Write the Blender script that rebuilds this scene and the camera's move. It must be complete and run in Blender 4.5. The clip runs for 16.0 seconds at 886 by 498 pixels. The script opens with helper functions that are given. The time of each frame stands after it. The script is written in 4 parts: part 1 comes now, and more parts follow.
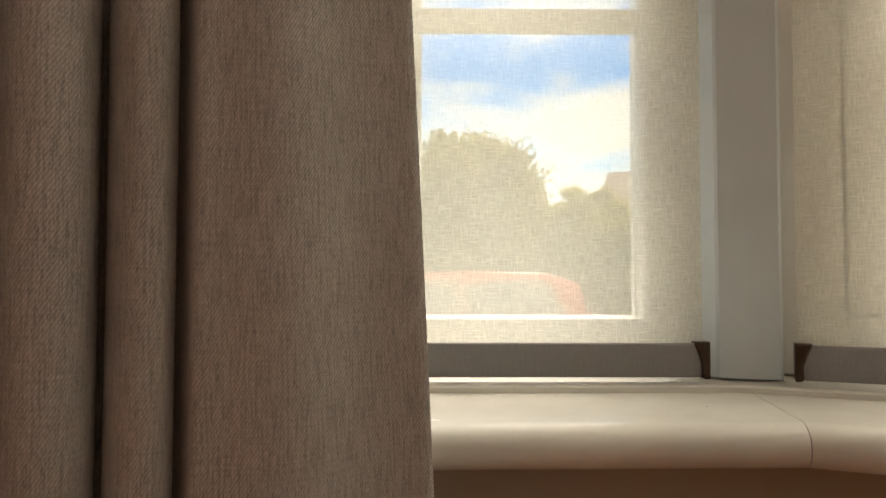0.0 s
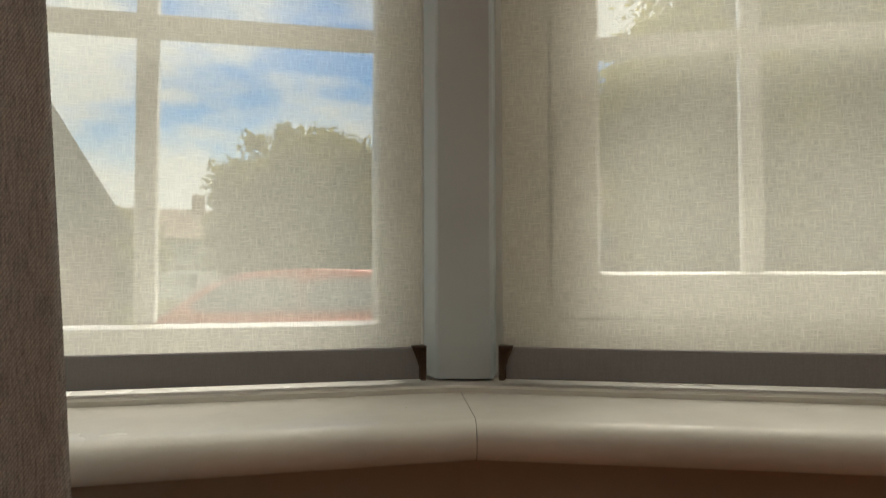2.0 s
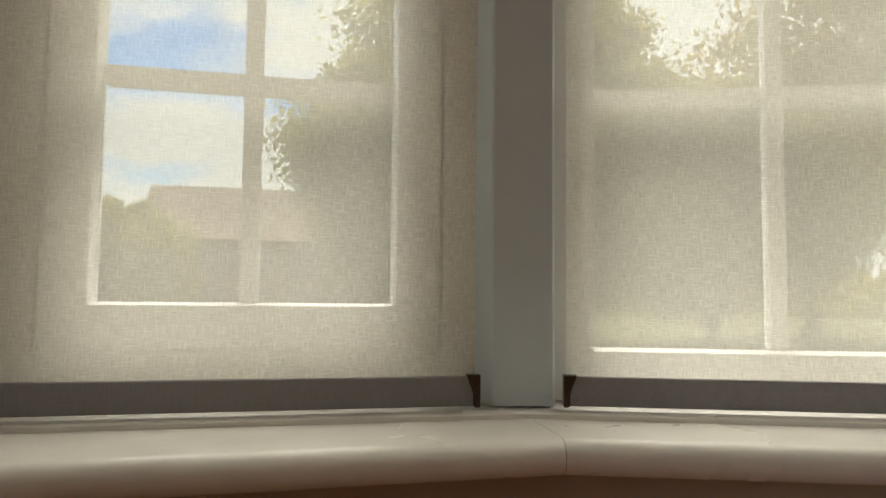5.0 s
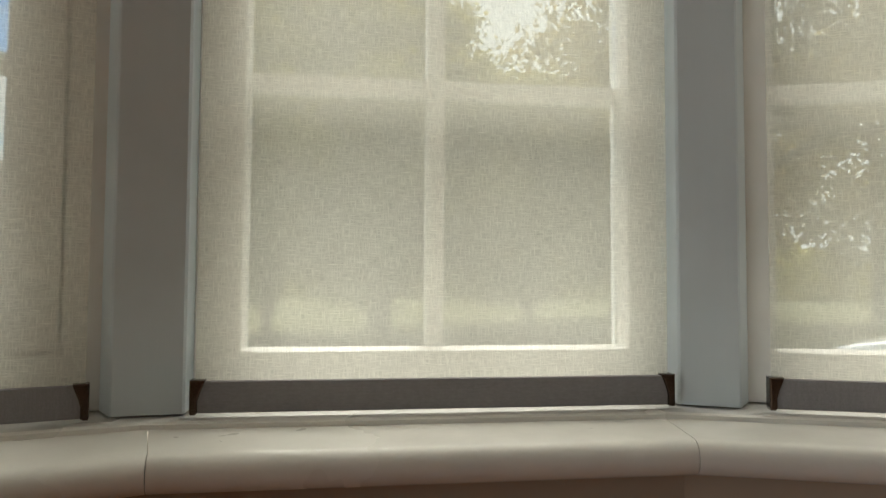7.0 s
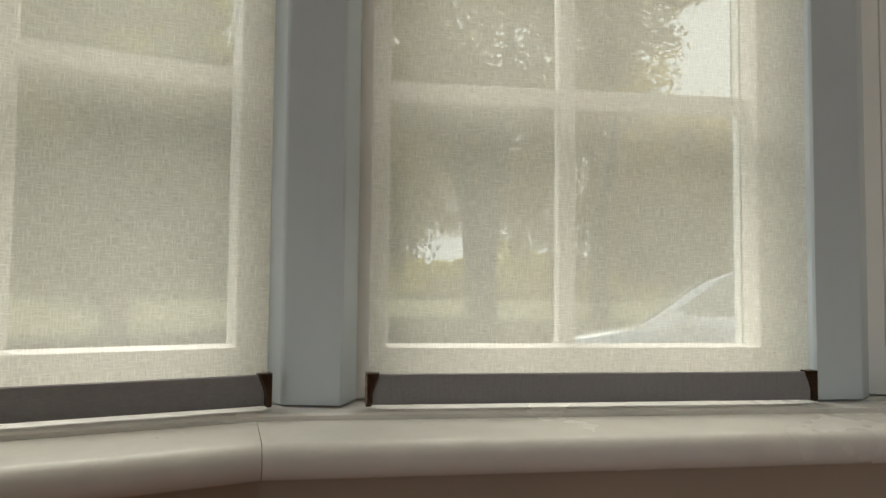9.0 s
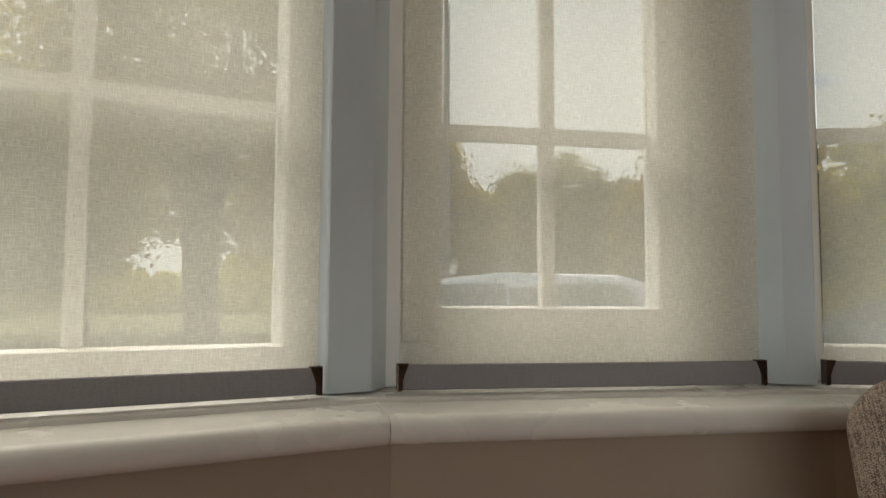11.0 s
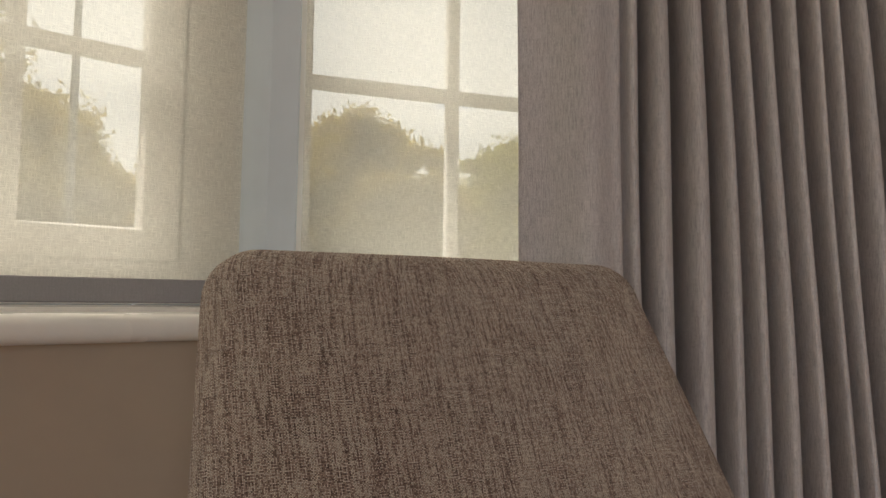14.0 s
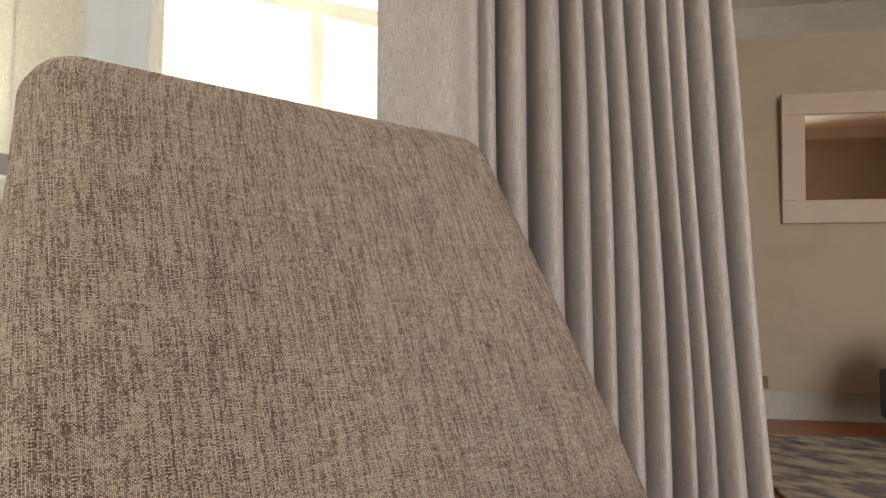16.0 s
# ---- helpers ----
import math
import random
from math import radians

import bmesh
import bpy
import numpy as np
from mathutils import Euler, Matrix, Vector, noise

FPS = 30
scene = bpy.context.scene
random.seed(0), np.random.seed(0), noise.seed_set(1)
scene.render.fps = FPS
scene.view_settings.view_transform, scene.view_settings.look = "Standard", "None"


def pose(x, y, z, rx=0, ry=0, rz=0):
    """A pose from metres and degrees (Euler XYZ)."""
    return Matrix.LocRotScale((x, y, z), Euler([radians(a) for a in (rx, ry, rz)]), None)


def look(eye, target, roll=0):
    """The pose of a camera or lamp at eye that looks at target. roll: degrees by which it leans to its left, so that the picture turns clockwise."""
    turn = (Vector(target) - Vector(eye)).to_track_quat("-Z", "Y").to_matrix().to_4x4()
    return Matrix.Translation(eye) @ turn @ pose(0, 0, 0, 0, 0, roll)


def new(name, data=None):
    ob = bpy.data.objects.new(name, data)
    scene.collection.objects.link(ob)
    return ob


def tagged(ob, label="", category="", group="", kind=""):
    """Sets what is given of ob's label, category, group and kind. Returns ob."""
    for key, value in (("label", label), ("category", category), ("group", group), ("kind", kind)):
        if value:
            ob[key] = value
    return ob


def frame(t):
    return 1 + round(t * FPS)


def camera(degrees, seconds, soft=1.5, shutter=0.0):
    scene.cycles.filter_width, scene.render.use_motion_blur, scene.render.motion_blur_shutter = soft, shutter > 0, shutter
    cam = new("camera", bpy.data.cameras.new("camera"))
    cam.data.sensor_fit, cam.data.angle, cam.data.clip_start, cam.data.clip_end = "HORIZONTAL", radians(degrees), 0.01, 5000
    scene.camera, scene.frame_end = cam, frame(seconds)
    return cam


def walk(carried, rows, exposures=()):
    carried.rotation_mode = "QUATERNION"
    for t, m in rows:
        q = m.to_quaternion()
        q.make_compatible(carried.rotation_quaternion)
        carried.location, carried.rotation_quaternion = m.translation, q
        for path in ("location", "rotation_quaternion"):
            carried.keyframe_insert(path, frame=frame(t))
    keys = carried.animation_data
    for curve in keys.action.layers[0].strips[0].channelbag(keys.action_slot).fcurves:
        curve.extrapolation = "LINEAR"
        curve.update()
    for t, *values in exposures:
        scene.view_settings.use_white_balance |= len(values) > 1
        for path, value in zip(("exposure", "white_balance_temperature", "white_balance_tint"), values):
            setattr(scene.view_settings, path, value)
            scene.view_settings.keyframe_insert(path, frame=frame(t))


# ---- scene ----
# ---------- camera ----------
cam = camera(64.7, 16.0)

PATH = [
    (0, (0.067, 0.381, 0.907), (0.034, 2.38, 0.986), 0.1),
    (0.5, (0.096, 0.379, 0.909), (0.159, 2.377, 0.985), 0.2),
    (1, (0.131, 0.37, 0.909), (0.292, 2.362, 0.988), -0.0),
    (1.5, (0.169, 0.355, 0.922), (0.429, 2.337, 0.989), -0.2),
    (2, (0.201, 0.338, 0.922), (0.588, 2.299, 0.99), -0.1),
    (2.5, (0.25, 0.313, 0.921), (0.755, 2.247, 0.985), 0.0),
    (3, (0.289, 0.295, 0.918), (0.929, 2.187, 1.013), 0.2),
    (3.5, (0.317, 0.266, 0.93), (1.086, 2.11, 1.023), 0.2),
    (4, (0.352, 0.236, 0.936), (1.237, 2.027, 1.032), 0.2),
    (4.2, (0.37, 0.228, 0.932), (1.303, 1.994, 1.041), 0.2),
    (6.3, (0.565, 0.149, 0.946), (1.921, 1.617, 1.048), 0.5),
    (6.5, (0.598, 0.125, 0.949), (1.972, 1.575, 1.042), 0.2),
    (7, (0.643, 0.098, 0.95), (2.127, 1.435, 1.047), 0.3),
    (7.5, (0.686, 0.07, 0.953), (2.268, 1.291, 1.037), 0.4),
    (8, (0.718, 0.052, 0.941), (2.405, 1.12, 1.039), 0.4),
    (8.2, (0.733, 0.038, 0.944), (2.457, 1.048, 1.034), 0.3),
    (10.3, (0.868, -0.224, 0.943), (2.828, 0.149, 1.076), 0.6),
    (10.5, (0.862, -0.262, 0.944), (2.835, 0.043, 1.064), 0.4),
    (11, (0.871, -0.318, 0.93), (2.865, -0.262, 1.074), 0.3),
    (11.5, (0.851, -0.389, 0.934), (2.841, -0.538, 1.065), 0.3),
    (12, (0.838, -0.435, 0.922), (2.803, -0.784, 1.051), 0.4),
    (12.5, (0.826, -0.475, 0.914), (2.756, -0.983, 1.045), 0.4),
    (13, (0.814, -0.523, 0.893), (2.705, -1.162, 1.03), 0.5),
    (13.5, (0.815, -0.56, 0.863), (2.661, -1.317, 1.007), 0.6),
    (14, (0.823, -0.594, 0.812), (2.621, -1.458, 0.954), 0.7),
    (14.5, (0.816, -0.626, 0.766), (2.568, -1.58, 0.907), 0.7),
    (15, (0.81, -0.635, 0.72), (2.511, -1.675, 0.867), 0.7),
    (15.5, (0.816, -0.629, 0.673), (2.477, -1.733, 0.826), 0.4),
    (16, (0.819, -0.635, 0.631), (2.447, -1.788, 0.784), 0.4),
]
EXPOSURES = [(0.0, 1.75, 7000, 11), (0.8, 1.6, 6800, 10), (1.5, 1.2, 6600, 8), (2.5, 1.1, 6500, 8), (4.0, 1.2, 6600, 9), (7.0, 1.02, 6250, 6),
             (10.5, 0.85, 6400, 9), (12.0, 0.9, 6600, 11), (13.0, 0.95, 6700, 12), (14.0, 1.25, 6750, 13), (15.0, 1.75, 6800, 12), (16.0, 2.3, 6800, 9)]
walk(cam, [(t, look(e, a, r)) for t, e, a, r in PATH], EXPOSURES)

# ---------- world and sun ----------
world = bpy.data.worlds.new("sky")
scene.world = world
world.use_nodes = True
wn, wl = world.node_tree.nodes, world.node_tree.links
wn.clear()
w_out = wn.new("ShaderNodeOutputWorld")
w_bg = wn.new("ShaderNodeBackground")
w_sky = wn.new("ShaderNodeTexSky")
w_sky.sky_type = "NISHITA"
w_sky.sun_disc = False
SUN_EL, SUN_AZ = radians(68), radians(40)      # azimuth from +y, clockwise
w_sky.sun_elevation, w_sky.sun_rotation = SUN_EL, SUN_AZ
w_co = wn.new("ShaderNodeTexCoord")
w_map = wn.new("ShaderNodeMapping")
w_map.inputs["Scale"].default_value = (2.2, 2.2, 5.5)
w_map.inputs["Location"].default_value = (0.35, 0.1, 0.2)
w_noise = wn.new("ShaderNodeTexNoise")
w_noise.inputs["Scale"].default_value = 1.6
w_noise.inputs["Detail"].default_value = 8
w_noise.inputs["Roughness"].default_value = 0.55
w_ramp = wn.new("ShaderNodeValToRGB")
w_ramp.color_ramp.elements[0].position, w_ramp.color_ramp.elements[1].position = 0.40, 0.54
w_mix = wn.new("ShaderNodeMixRGB")
w_mix.inputs["Color2"].default_value = (4.8, 4.75, 4.6, 1)
wl.new(w_co.outputs["Generated"], w_map.inputs["Vector"])
wl.new(w_map.outputs["Vector"], w_noise.inputs["Vector"])
w_sep = wn.new("ShaderNodeSeparateXYZ")          # the cloud thickens towards the east
w_lean = wn.new("ShaderNodeMath")
w_lean.operation = "MULTIPLY_ADD"
w_lean.inputs[1].default_value = 0.13
wl.new(w_co.outputs["Generated"], w_sep.inputs[0])
wl.new(w_sep.outputs["X"], w_lean.inputs[0])
wl.new(w_noise.outputs["Fac"], w_lean.inputs[2])
wl.new(w_lean.outputs[0], w_ramp.inputs["Fac"])
wl.new(w_ramp.outputs["Color"], w_mix.inputs["Fac"])
w_sat = wn.new("ShaderNodeHueSaturation")
w_sat.inputs["Saturation"].default_value, w_sat.inputs["Value"].default_value = 1.7, 0.85
wl.new(w_sky.outputs["Color"], w_sat.inputs["Color"])
wl.new(w_sat.outputs["Color"], w_mix.inputs["Color1"])
wl.new(w_mix.outputs["Color"], w_bg.inputs["Color"])
w_bg.inputs["Strength"].default_value = 0.11
wl.new(w_bg.outputs["Background"], w_out.inputs["Surface"])

sun_data = bpy.data.lights.new("sun", "SUN")
sun_data.energy, sun_data.angle, sun_data.color = 5.0, radians(70), (1.0, 0.94, 0.85)
sun = new("sun", sun_data)
sun_dir = Vector((math.sin(SUN_AZ) * math.cos(SUN_EL), math.cos(SUN_AZ) * math.cos(SUN_EL), math.sin(SUN_EL)))
sun.matrix_world = look(sun_dir * 50, (0, 0, 0))


ADDED_OPENING = (1.1, 3.1, 2.15)         # opening added in the left side wall, unseen: from, to, height
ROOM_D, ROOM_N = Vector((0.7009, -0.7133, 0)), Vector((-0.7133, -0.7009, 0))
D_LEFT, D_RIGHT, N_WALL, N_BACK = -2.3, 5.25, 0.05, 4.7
# Area lamp added in the unseen opening to brighten chair and curtain.
fill_data = bpy.data.lights.new("side_fill_light", "AREA")
fill_data.shape, fill_data.size, fill_data.size_y = "RECTANGLE", ADDED_OPENING[1] - ADDED_OPENING[0] - 0.1, ADDED_OPENING[2] - 0.1
fill_data.energy, fill_data.color, fill_data.spread = 15.0, (1.0, 0.97, 0.93), radians(112)
fill_lamp = new("side_fill_light", fill_data)
lamp_at = ROOM_D * (D_LEFT - 0.05) + ROOM_N * (ADDED_OPENING[0] + ADDED_OPENING[1]) / 2 + Vector((0, 0, ADDED_OPENING[2] / 2))
fill_lamp.matrix_world = look(lamp_at, lamp_at + ROOM_D)

# ---------- materials ----------
class Mat:
    """A small node-tree writer."""

    def __init__(self, name):
        self.m = bpy.data.materials.new(name)
        self.m.use_nodes = True
        self.n, self.l = self.m.node_tree.nodes, self.m.node_tree.links
        self.n.clear()
        self.out = self.n.new("ShaderNodeOutputMaterial")
        self.co = self.n.new("ShaderNodeTexCoord")

    def node(self, kind, **sockets):
        nd = self.n.new("ShaderNode" + kind)
        for k, v in sockets.items():
            self.put(nd, k, v)
        return nd

    def put(self, nd, key, v):
        s = nd.inputs[int(key[1:])] if key[0] == "i" and key[1:].isdigit() else nd.inputs[key]
        if isinstance(v, bpy.types.NodeSocket):
            self.l.new(v, s)
        else:
            s.default_value = v

    def coords(self, scale=(1, 1, 1), source="Object", rot=(0, 0, 0)):
        mp = self.node("Mapping", Vector=self.co.outputs[source], Scale=scale, Rotation=rot)
        return mp.outputs["Vector"]

    def noise(self, vec, scale, detail=3.0, rough=0.55):
        return self.node("TexNoise", Vector=vec, Scale=scale, Detail=detail, Roughness=rough).outputs["Fac"]

    def ramp(self, fac, stops):
        r = self.n.new("ShaderNodeValToRGB")
        e = r.color_ramp.elements
        while len(e) < len(stops):
            e.new(0.5)
        for el, (p, c) in zip(e, stops):
            el.position = p
            el.color = (*c, 1) if len(c) == 3 else c
        self.l.new(fac, r.inputs["Fac"])
        return r.outputs["Color"]

    def math(self, op, a, b=0.0, c=0.0):
        nd = self.n.new("ShaderNodeMath")
        nd.operation = op
        for i, v in enumerate((a, b, c)):
            self.put(nd, f"i{i}", v)
        return nd.outputs[0]

    def mix(self, fac, a, b, mode="MIX"):
        nd = self.n.new("ShaderNodeMixRGB")
        nd.blend_type = mode
        for k, v in (("Fac", fac), ("Color1", a), ("Color2", b)):
            if isinstance(v, tuple) and len(v) == 3:
                v = (*v, 1)
            self.put(nd, k, v)
        return nd.outputs["Color"]

    def bump(self, height, strength=0.3, dist=0.002):
        nd = self.node("Bump", Height=height, Strength=strength, Distance=dist)
        return nd.outputs["Normal"]

    def surface(self, color, rough=0.5, metal=0.0, normal=None, spec=0.5, sheen=0.0, coat=0.0, trans=0.0):
        if isinstance(color, tuple) and len(color) == 3:
            color = (*color, 1)
        p = self.node("BsdfPrincipled")
        self.put(p, "Base Color", color)
        self.put(p, "Roughness", rough)
        self.put(p, "Metallic", metal)
        self.put(p, "Specular IOR Level", spec)
        self.put(p, "Sheen Weight", sheen)
        self.put(p, "Coat Weight", coat)
        self.put(p, "Transmission Weight", trans)
        if normal is not None:
            self.put(p, "Normal", normal)
        self.l.new(p.outputs[0], self.out.inputs["Surface"])
        return self.m


def paint(name, color, rough=0.35, wear=0.06, scale=1.0, bump=0.15, streak=(1, 1, 1)):
    """Brushed-on paint: broad unevenness, fine brush marks and faint dirt."""
    m = Mat(name)
    v = m.coords()
    broad = m.noise(v, 3.5 * scale, 4)
    fine = m.noise(m.coords(streak), 60 * scale, 4, 0.6)
    dark = tuple(c * (1 - wear * 2.2) for c in color)
    lite = tuple(min(1.0, c * (1 + wear * 0.5)) for c in color)
    col = m.ramp(broad, [(0.3, dark), (0.5, color), (0.75, lite)])
    col = m.mix(0.10, col, m.ramp(fine, [(0.35, dark), (0.65, lite)]))
    r = m.math("MULTIPLY_ADD", broad, 0.25, rough - 0.1)
    return m.surface(col, r, normal=m.bump(fine, bump, 0.0015))


def woven(name, warp, weft, dark, pitch, twill=True, slub=0.35, bump=0.5, sheen=0.3, stripe=260.0, tight=0.0, thin=0.45, run=0.16, rough=0.9, spec=0.15):
    """Upholstery or curtain cloth on metre-scaled uv: threads, slubs and a melange of yarns."""
    m = Mat(name)
    uv = m.co.outputs["UV"]
    sep = m.node("SeparateXYZ", Vector=uv)
    u, v = sep.outputs[0], sep.outputs[1]
    k = 2 * math.pi / pitch
    if twill:
        a = m.math("SINE", m.math("MULTIPLY", m.math("ADD", u, m.math("MULTIPLY", v, 0.62)), k))
        b = m.math("SINE", m.math("MULTIPLY", v, k * 1.9))
    else:
        a = m.math("SINE", m.math("MULTIPLY", u, k))
        b = m.math("SINE", m.math("MULTIPLY", v, k))
    weave = m.math("MULTIPLY_ADD", m.math("MULTIPLY", a, b) if not twill else a, 0.35, 0.5)
    long_ = m.noise(m.coords((stripe * 2.6, stripe * run, 1), "UV"), 1.0, 3, 0.65)
    cross = m.noise(m.coords((stripe * run, stripe * 2.6, 1), "UV"), 1.0, 3, 0.65)
    fleck = m.noise(m.coords((stripe * 4, stripe * 1.1, 1), "UV"), 1.0, 2, 0.7)
    soft = m.noise(m.coords((4, 1.2, 1), "UV"), 1.0, 3)
    col = m.ramp(long_, [(0.34 + tight, dark), (0.5, warp), (0.68 - tight, weft)])
    col2 = m.ramp(cross, [(0.36 + tight, dark), (0.52, warp), (0.70 - tight, weft)])
    col = m.mix(slub, col, col2)
    col = m.mix(0.35, col, m.ramp(fleck, [(0.38 + tight * 0.6, dark), (0.5, warp), (0.62 - tight * 0.6, weft)]))
    col = m.mix(m.math("MULTIPLY", weave, thin), col, dark)
    col = m.mix(0.18, col, m.ramp(soft, [(0.3, dark), (0.7, weft)]))
    h = m.math("ADD", m.math("MULTIPLY", weave, -0.6), m.math("MULTIPLY", long_, 0.7))
    return m.surface(col, rough, normal=m.bump(h, bump, 0.0012), spec=spec, sheen=sheen)


def plain(name, color, rough=0.5, metal=0.0, spec=0.5, var=0.15, scale=8.0, bump=0.1, coat=0.0):
    m = Mat(name)
    f = m.noise(m.coords(), scale, 5, 0.6)
    g = m.noise(m.coords(), scale * 9, 3, 0.6)
    lo = tuple(c * (1 - var) for c in color)
    hi = tuple(min(1.0, c * (1 + var)) for c in color)
    col = m.mix(0.3, m.ramp(f, [(0.3, lo), (0.7, hi)]), m.ramp(g, [(0.3, lo), (0.7, hi)]))
    return m.surface(col, rough, metal, m.bump(g, bump, 0.002), spec, coat=coat)


M_FRAME = paint("white_window_paint", (0.80, 0.79, 0.76), 0.32, 0.05)
# Blue put into the posts' white for the cool light on them.
M_POST = paint("white_post_paint_cool", (0.67, 0.745, 0.79), 0.36, 0.05, streak=(1, 1, 0.08))
M_SILL = paint("white_sill_gloss", (0.86, 0.84, 0.78), 0.24, 0.07, bump=0.2)
M_WALL = paint("tan_wall_emulsion", (0.44, 0.36, 0.275), 0.7, 0.04, bump=0.1)
M_CEIL = paint("white_ceiling_emulsion", (0.80, 0.78, 0.74), 0.75, 0.03)
M_TRIM = paint("white_trim_gloss", (0.80, 0.78, 0.73), 0.35, 0.04)
M_CURTAIN = woven("taupe_herringbone_curtain", (0.56, 0.52, 0.505), (0.80, 0.75, 0.72), (0.17, 0.15, 0.15), 0.0021,
                  slub=0.25, bump=0.6, thin=0.5, tight=0.03, rough=0.46, spec=0.75)


def chair_cloth():
    """A plain weave of thick mottled yarns on metre-scaled uv, each yarn changing its tone along its run."""
    m = Mat("brown_melange_upholstery")
    sep = m.node("SeparateXYZ", Vector=m.co.outputs["UV"])
    warm = m.noise(m.coords((90, 90, 1), "UV"), 1.0, 2)
    u = m.math("DIVIDE", m.math("MULTIPLY_ADD", warm, 0.0008, sep.outputs[0]), 0.0014)
    v = m.math("DIVIDE", m.math("MULTIPLY_ADD", warm, -0.0008, sep.outputs[1]), 0.0013)
    col, row = m.math("FLOOR", u), m.math("FLOOR", v)

    def white(a, b):
        nd = m.n.new("ShaderNodeTexWhiteNoise")
        nd.noise_dimensions = "2D"
        m.l.new(m.node("CombineXYZ", X=a, Y=b).outputs[0], nd.inputs["Vector"])
        return nd.outputs["Value"]

    def yarn(index, run, long_):
        """The tone of a yarn, which changes every few centimetres."""
        shift = m.math("MULTIPLY", white(index, 3.5), 9.0)
        far = m.math("FLOOR", m.math("ADD", m.math("DIVIDE", run, long_), shift))
        return white(index, far)

    over = m.math("MODULO", m.math("ADD", m.math("ADD", col, row), 4000.0), 2.0)
    tone = m.mix(over, yarn(col, v, 19.0), m.math("MULTIPLY_ADD", yarn(row, u, 14.0), 0.35, 0.36))
    bw = m.node("RGBToBW", Color=tone).outputs[0]
    bw = m.math("MULTIPLY_ADD", bw, 0.55, m.math("MULTIPLY_ADD", over, -0.10, m.math("MULTIPLY_ADD", white(col, row), 0.30, 0.20)))
    color = m.ramp(bw, [(0.31, (0.060, 0.032, 0.027)), (0.45, (0.32, 0.210, 0.168)), (0.56, (0.64, 0.48, 0.385)), (0.70, (1.0, 0.90, 0.75))])
    ridge = m.math("MULTIPLY", m.math("ABSOLUTE", m.math("SINE", m.math("MULTIPLY", u, math.pi))), m.math("ABSOLUTE", m.math("SINE", m.math("MULTIPLY", v, math.pi))))
    color = m.mix(m.ramp(ridge, [(0.05, (0.85, 0.85, 0.85)), (0.5, (0, 0, 0))]), color, (0.06, 0.034, 0.028))
    soft = m.noise(m.coords((5, 3, 1), "UV"), 1.0, 3)
    color = m.mix(0.16, color, m.ramp(soft, [(0.3, (0.20, 0.13, 0.11)), (0.7, (0.62, 0.50, 0.38))]))
    return m.surface(color, 0.9, normal=m.bump(ridge, 0.8, 0.0012), spec=0.12, sheen=0.12)


M_CHAIR = chair_cloth()
M_BARCLOTH = woven("grey_blind_pocket_cloth", (0.30, 0.285, 0.295), (0.36, 0.34, 0.35), (0.24, 0.23, 0.235), 0.0012,
                   twill=False, bump=0.15, sheen=0.0)


def blind_cloth():
    """Open-weave sheer cloth: threads that scatter the daylight, with gaps to see through."""
    m = Mat("cream_sheer_blind_cloth")
    a = m.noise(m.coords((60, 640, 1), "UV"), 1.0, 3, 0.7)
    b = m.noise(m.coords((640, 60, 1), "UV"), 1.0, 3, 0.7)
    c = m.noise(m.coords((14, 14, 1), "UV"), 1.0, 4, 0.6)
    thread = m.math("MAXIMUM", m.math("SUBTRACT", a, 0.46), m.math("SUBTRACT", b, 0.46))
    cover = m.math("MULTIPLY_ADD", thread, 0.8, 0.50)
    cover = m.math("ADD", cover, m.math("MULTIPLY_ADD", c, 0.10, -0.05))
    cover = m.math("MINIMUM", m.math("MAXIMUM", cover, 0.30), 0.92)
    tr = m.node("BsdfTransparent", Color=(0.97, 0.96, 0.92, 1))
    tl = m.node("BsdfTranslucent", Color=(0.95, 0.94, 0.81, 1))
    df = m.node("BsdfDiffuse", Color=(0.90, 0.90, 0.84, 1))
    s1 = m.node("MixShader", Fac=0.42)
    m.l.new(tl.outputs[0], s1.inputs[1])
    m.l.new(df.outputs[0], s1.inputs[2])
    s2 = m.node("MixShader", Fac=cover)
    m.l.new(tr.outputs[0], s2.inputs[1])
    m.l.new(s1.outputs[0], s2.inputs[2])
    m.l.new(s2.outputs[0], m.out.inputs["Surface"])
    return m.m


M_BLIND = blind_cloth()


def pane_glass():
    m = Mat("window_glass")
    tr = m.node("BsdfTransparent", Color=(0.94, 0.96, 0.95, 1))
    gl = m.node("BsdfGlossy", Roughness=0.02)
    fr = m.node("Fresnel", IOR=1.45)
    s = m.node("MixShader", Fac=fr.outputs[0])
    m.l.new(tr.outputs[0], s.inputs[1])
    m.l.new(gl.outputs[0], s.inputs[2])
    m.l.new(s.outputs[0], m.out.inputs["Surface"])
    return m.m


M_GLASS = pane_glass()
M_BRONZE = plain("antique_bronze", (0.085, 0.058, 0.042), 0.25, 0.9, var=0.25, scale=40)
M_DARKCRACK = plain("dark_joint_filler", (0.035, 0.025, 0.02), 0.9)


def oak_floor():
    m = Mat("orange_oak_boards")
    v = m.coords((1.2, 14, 1))
    g = m.noise(v, 4.0, 6, 0.65)
    col = m.ramp(g, [(0.25, (0.20, 0.065, 0.02)), (0.5, (0.36, 0.13, 0.045)), (0.75, (0.46, 0.19, 0.07))])
    return m.surface(col, 0.35, normal=m.bump(g, 0.15, 0.002))


M_OAK = oak_floor()


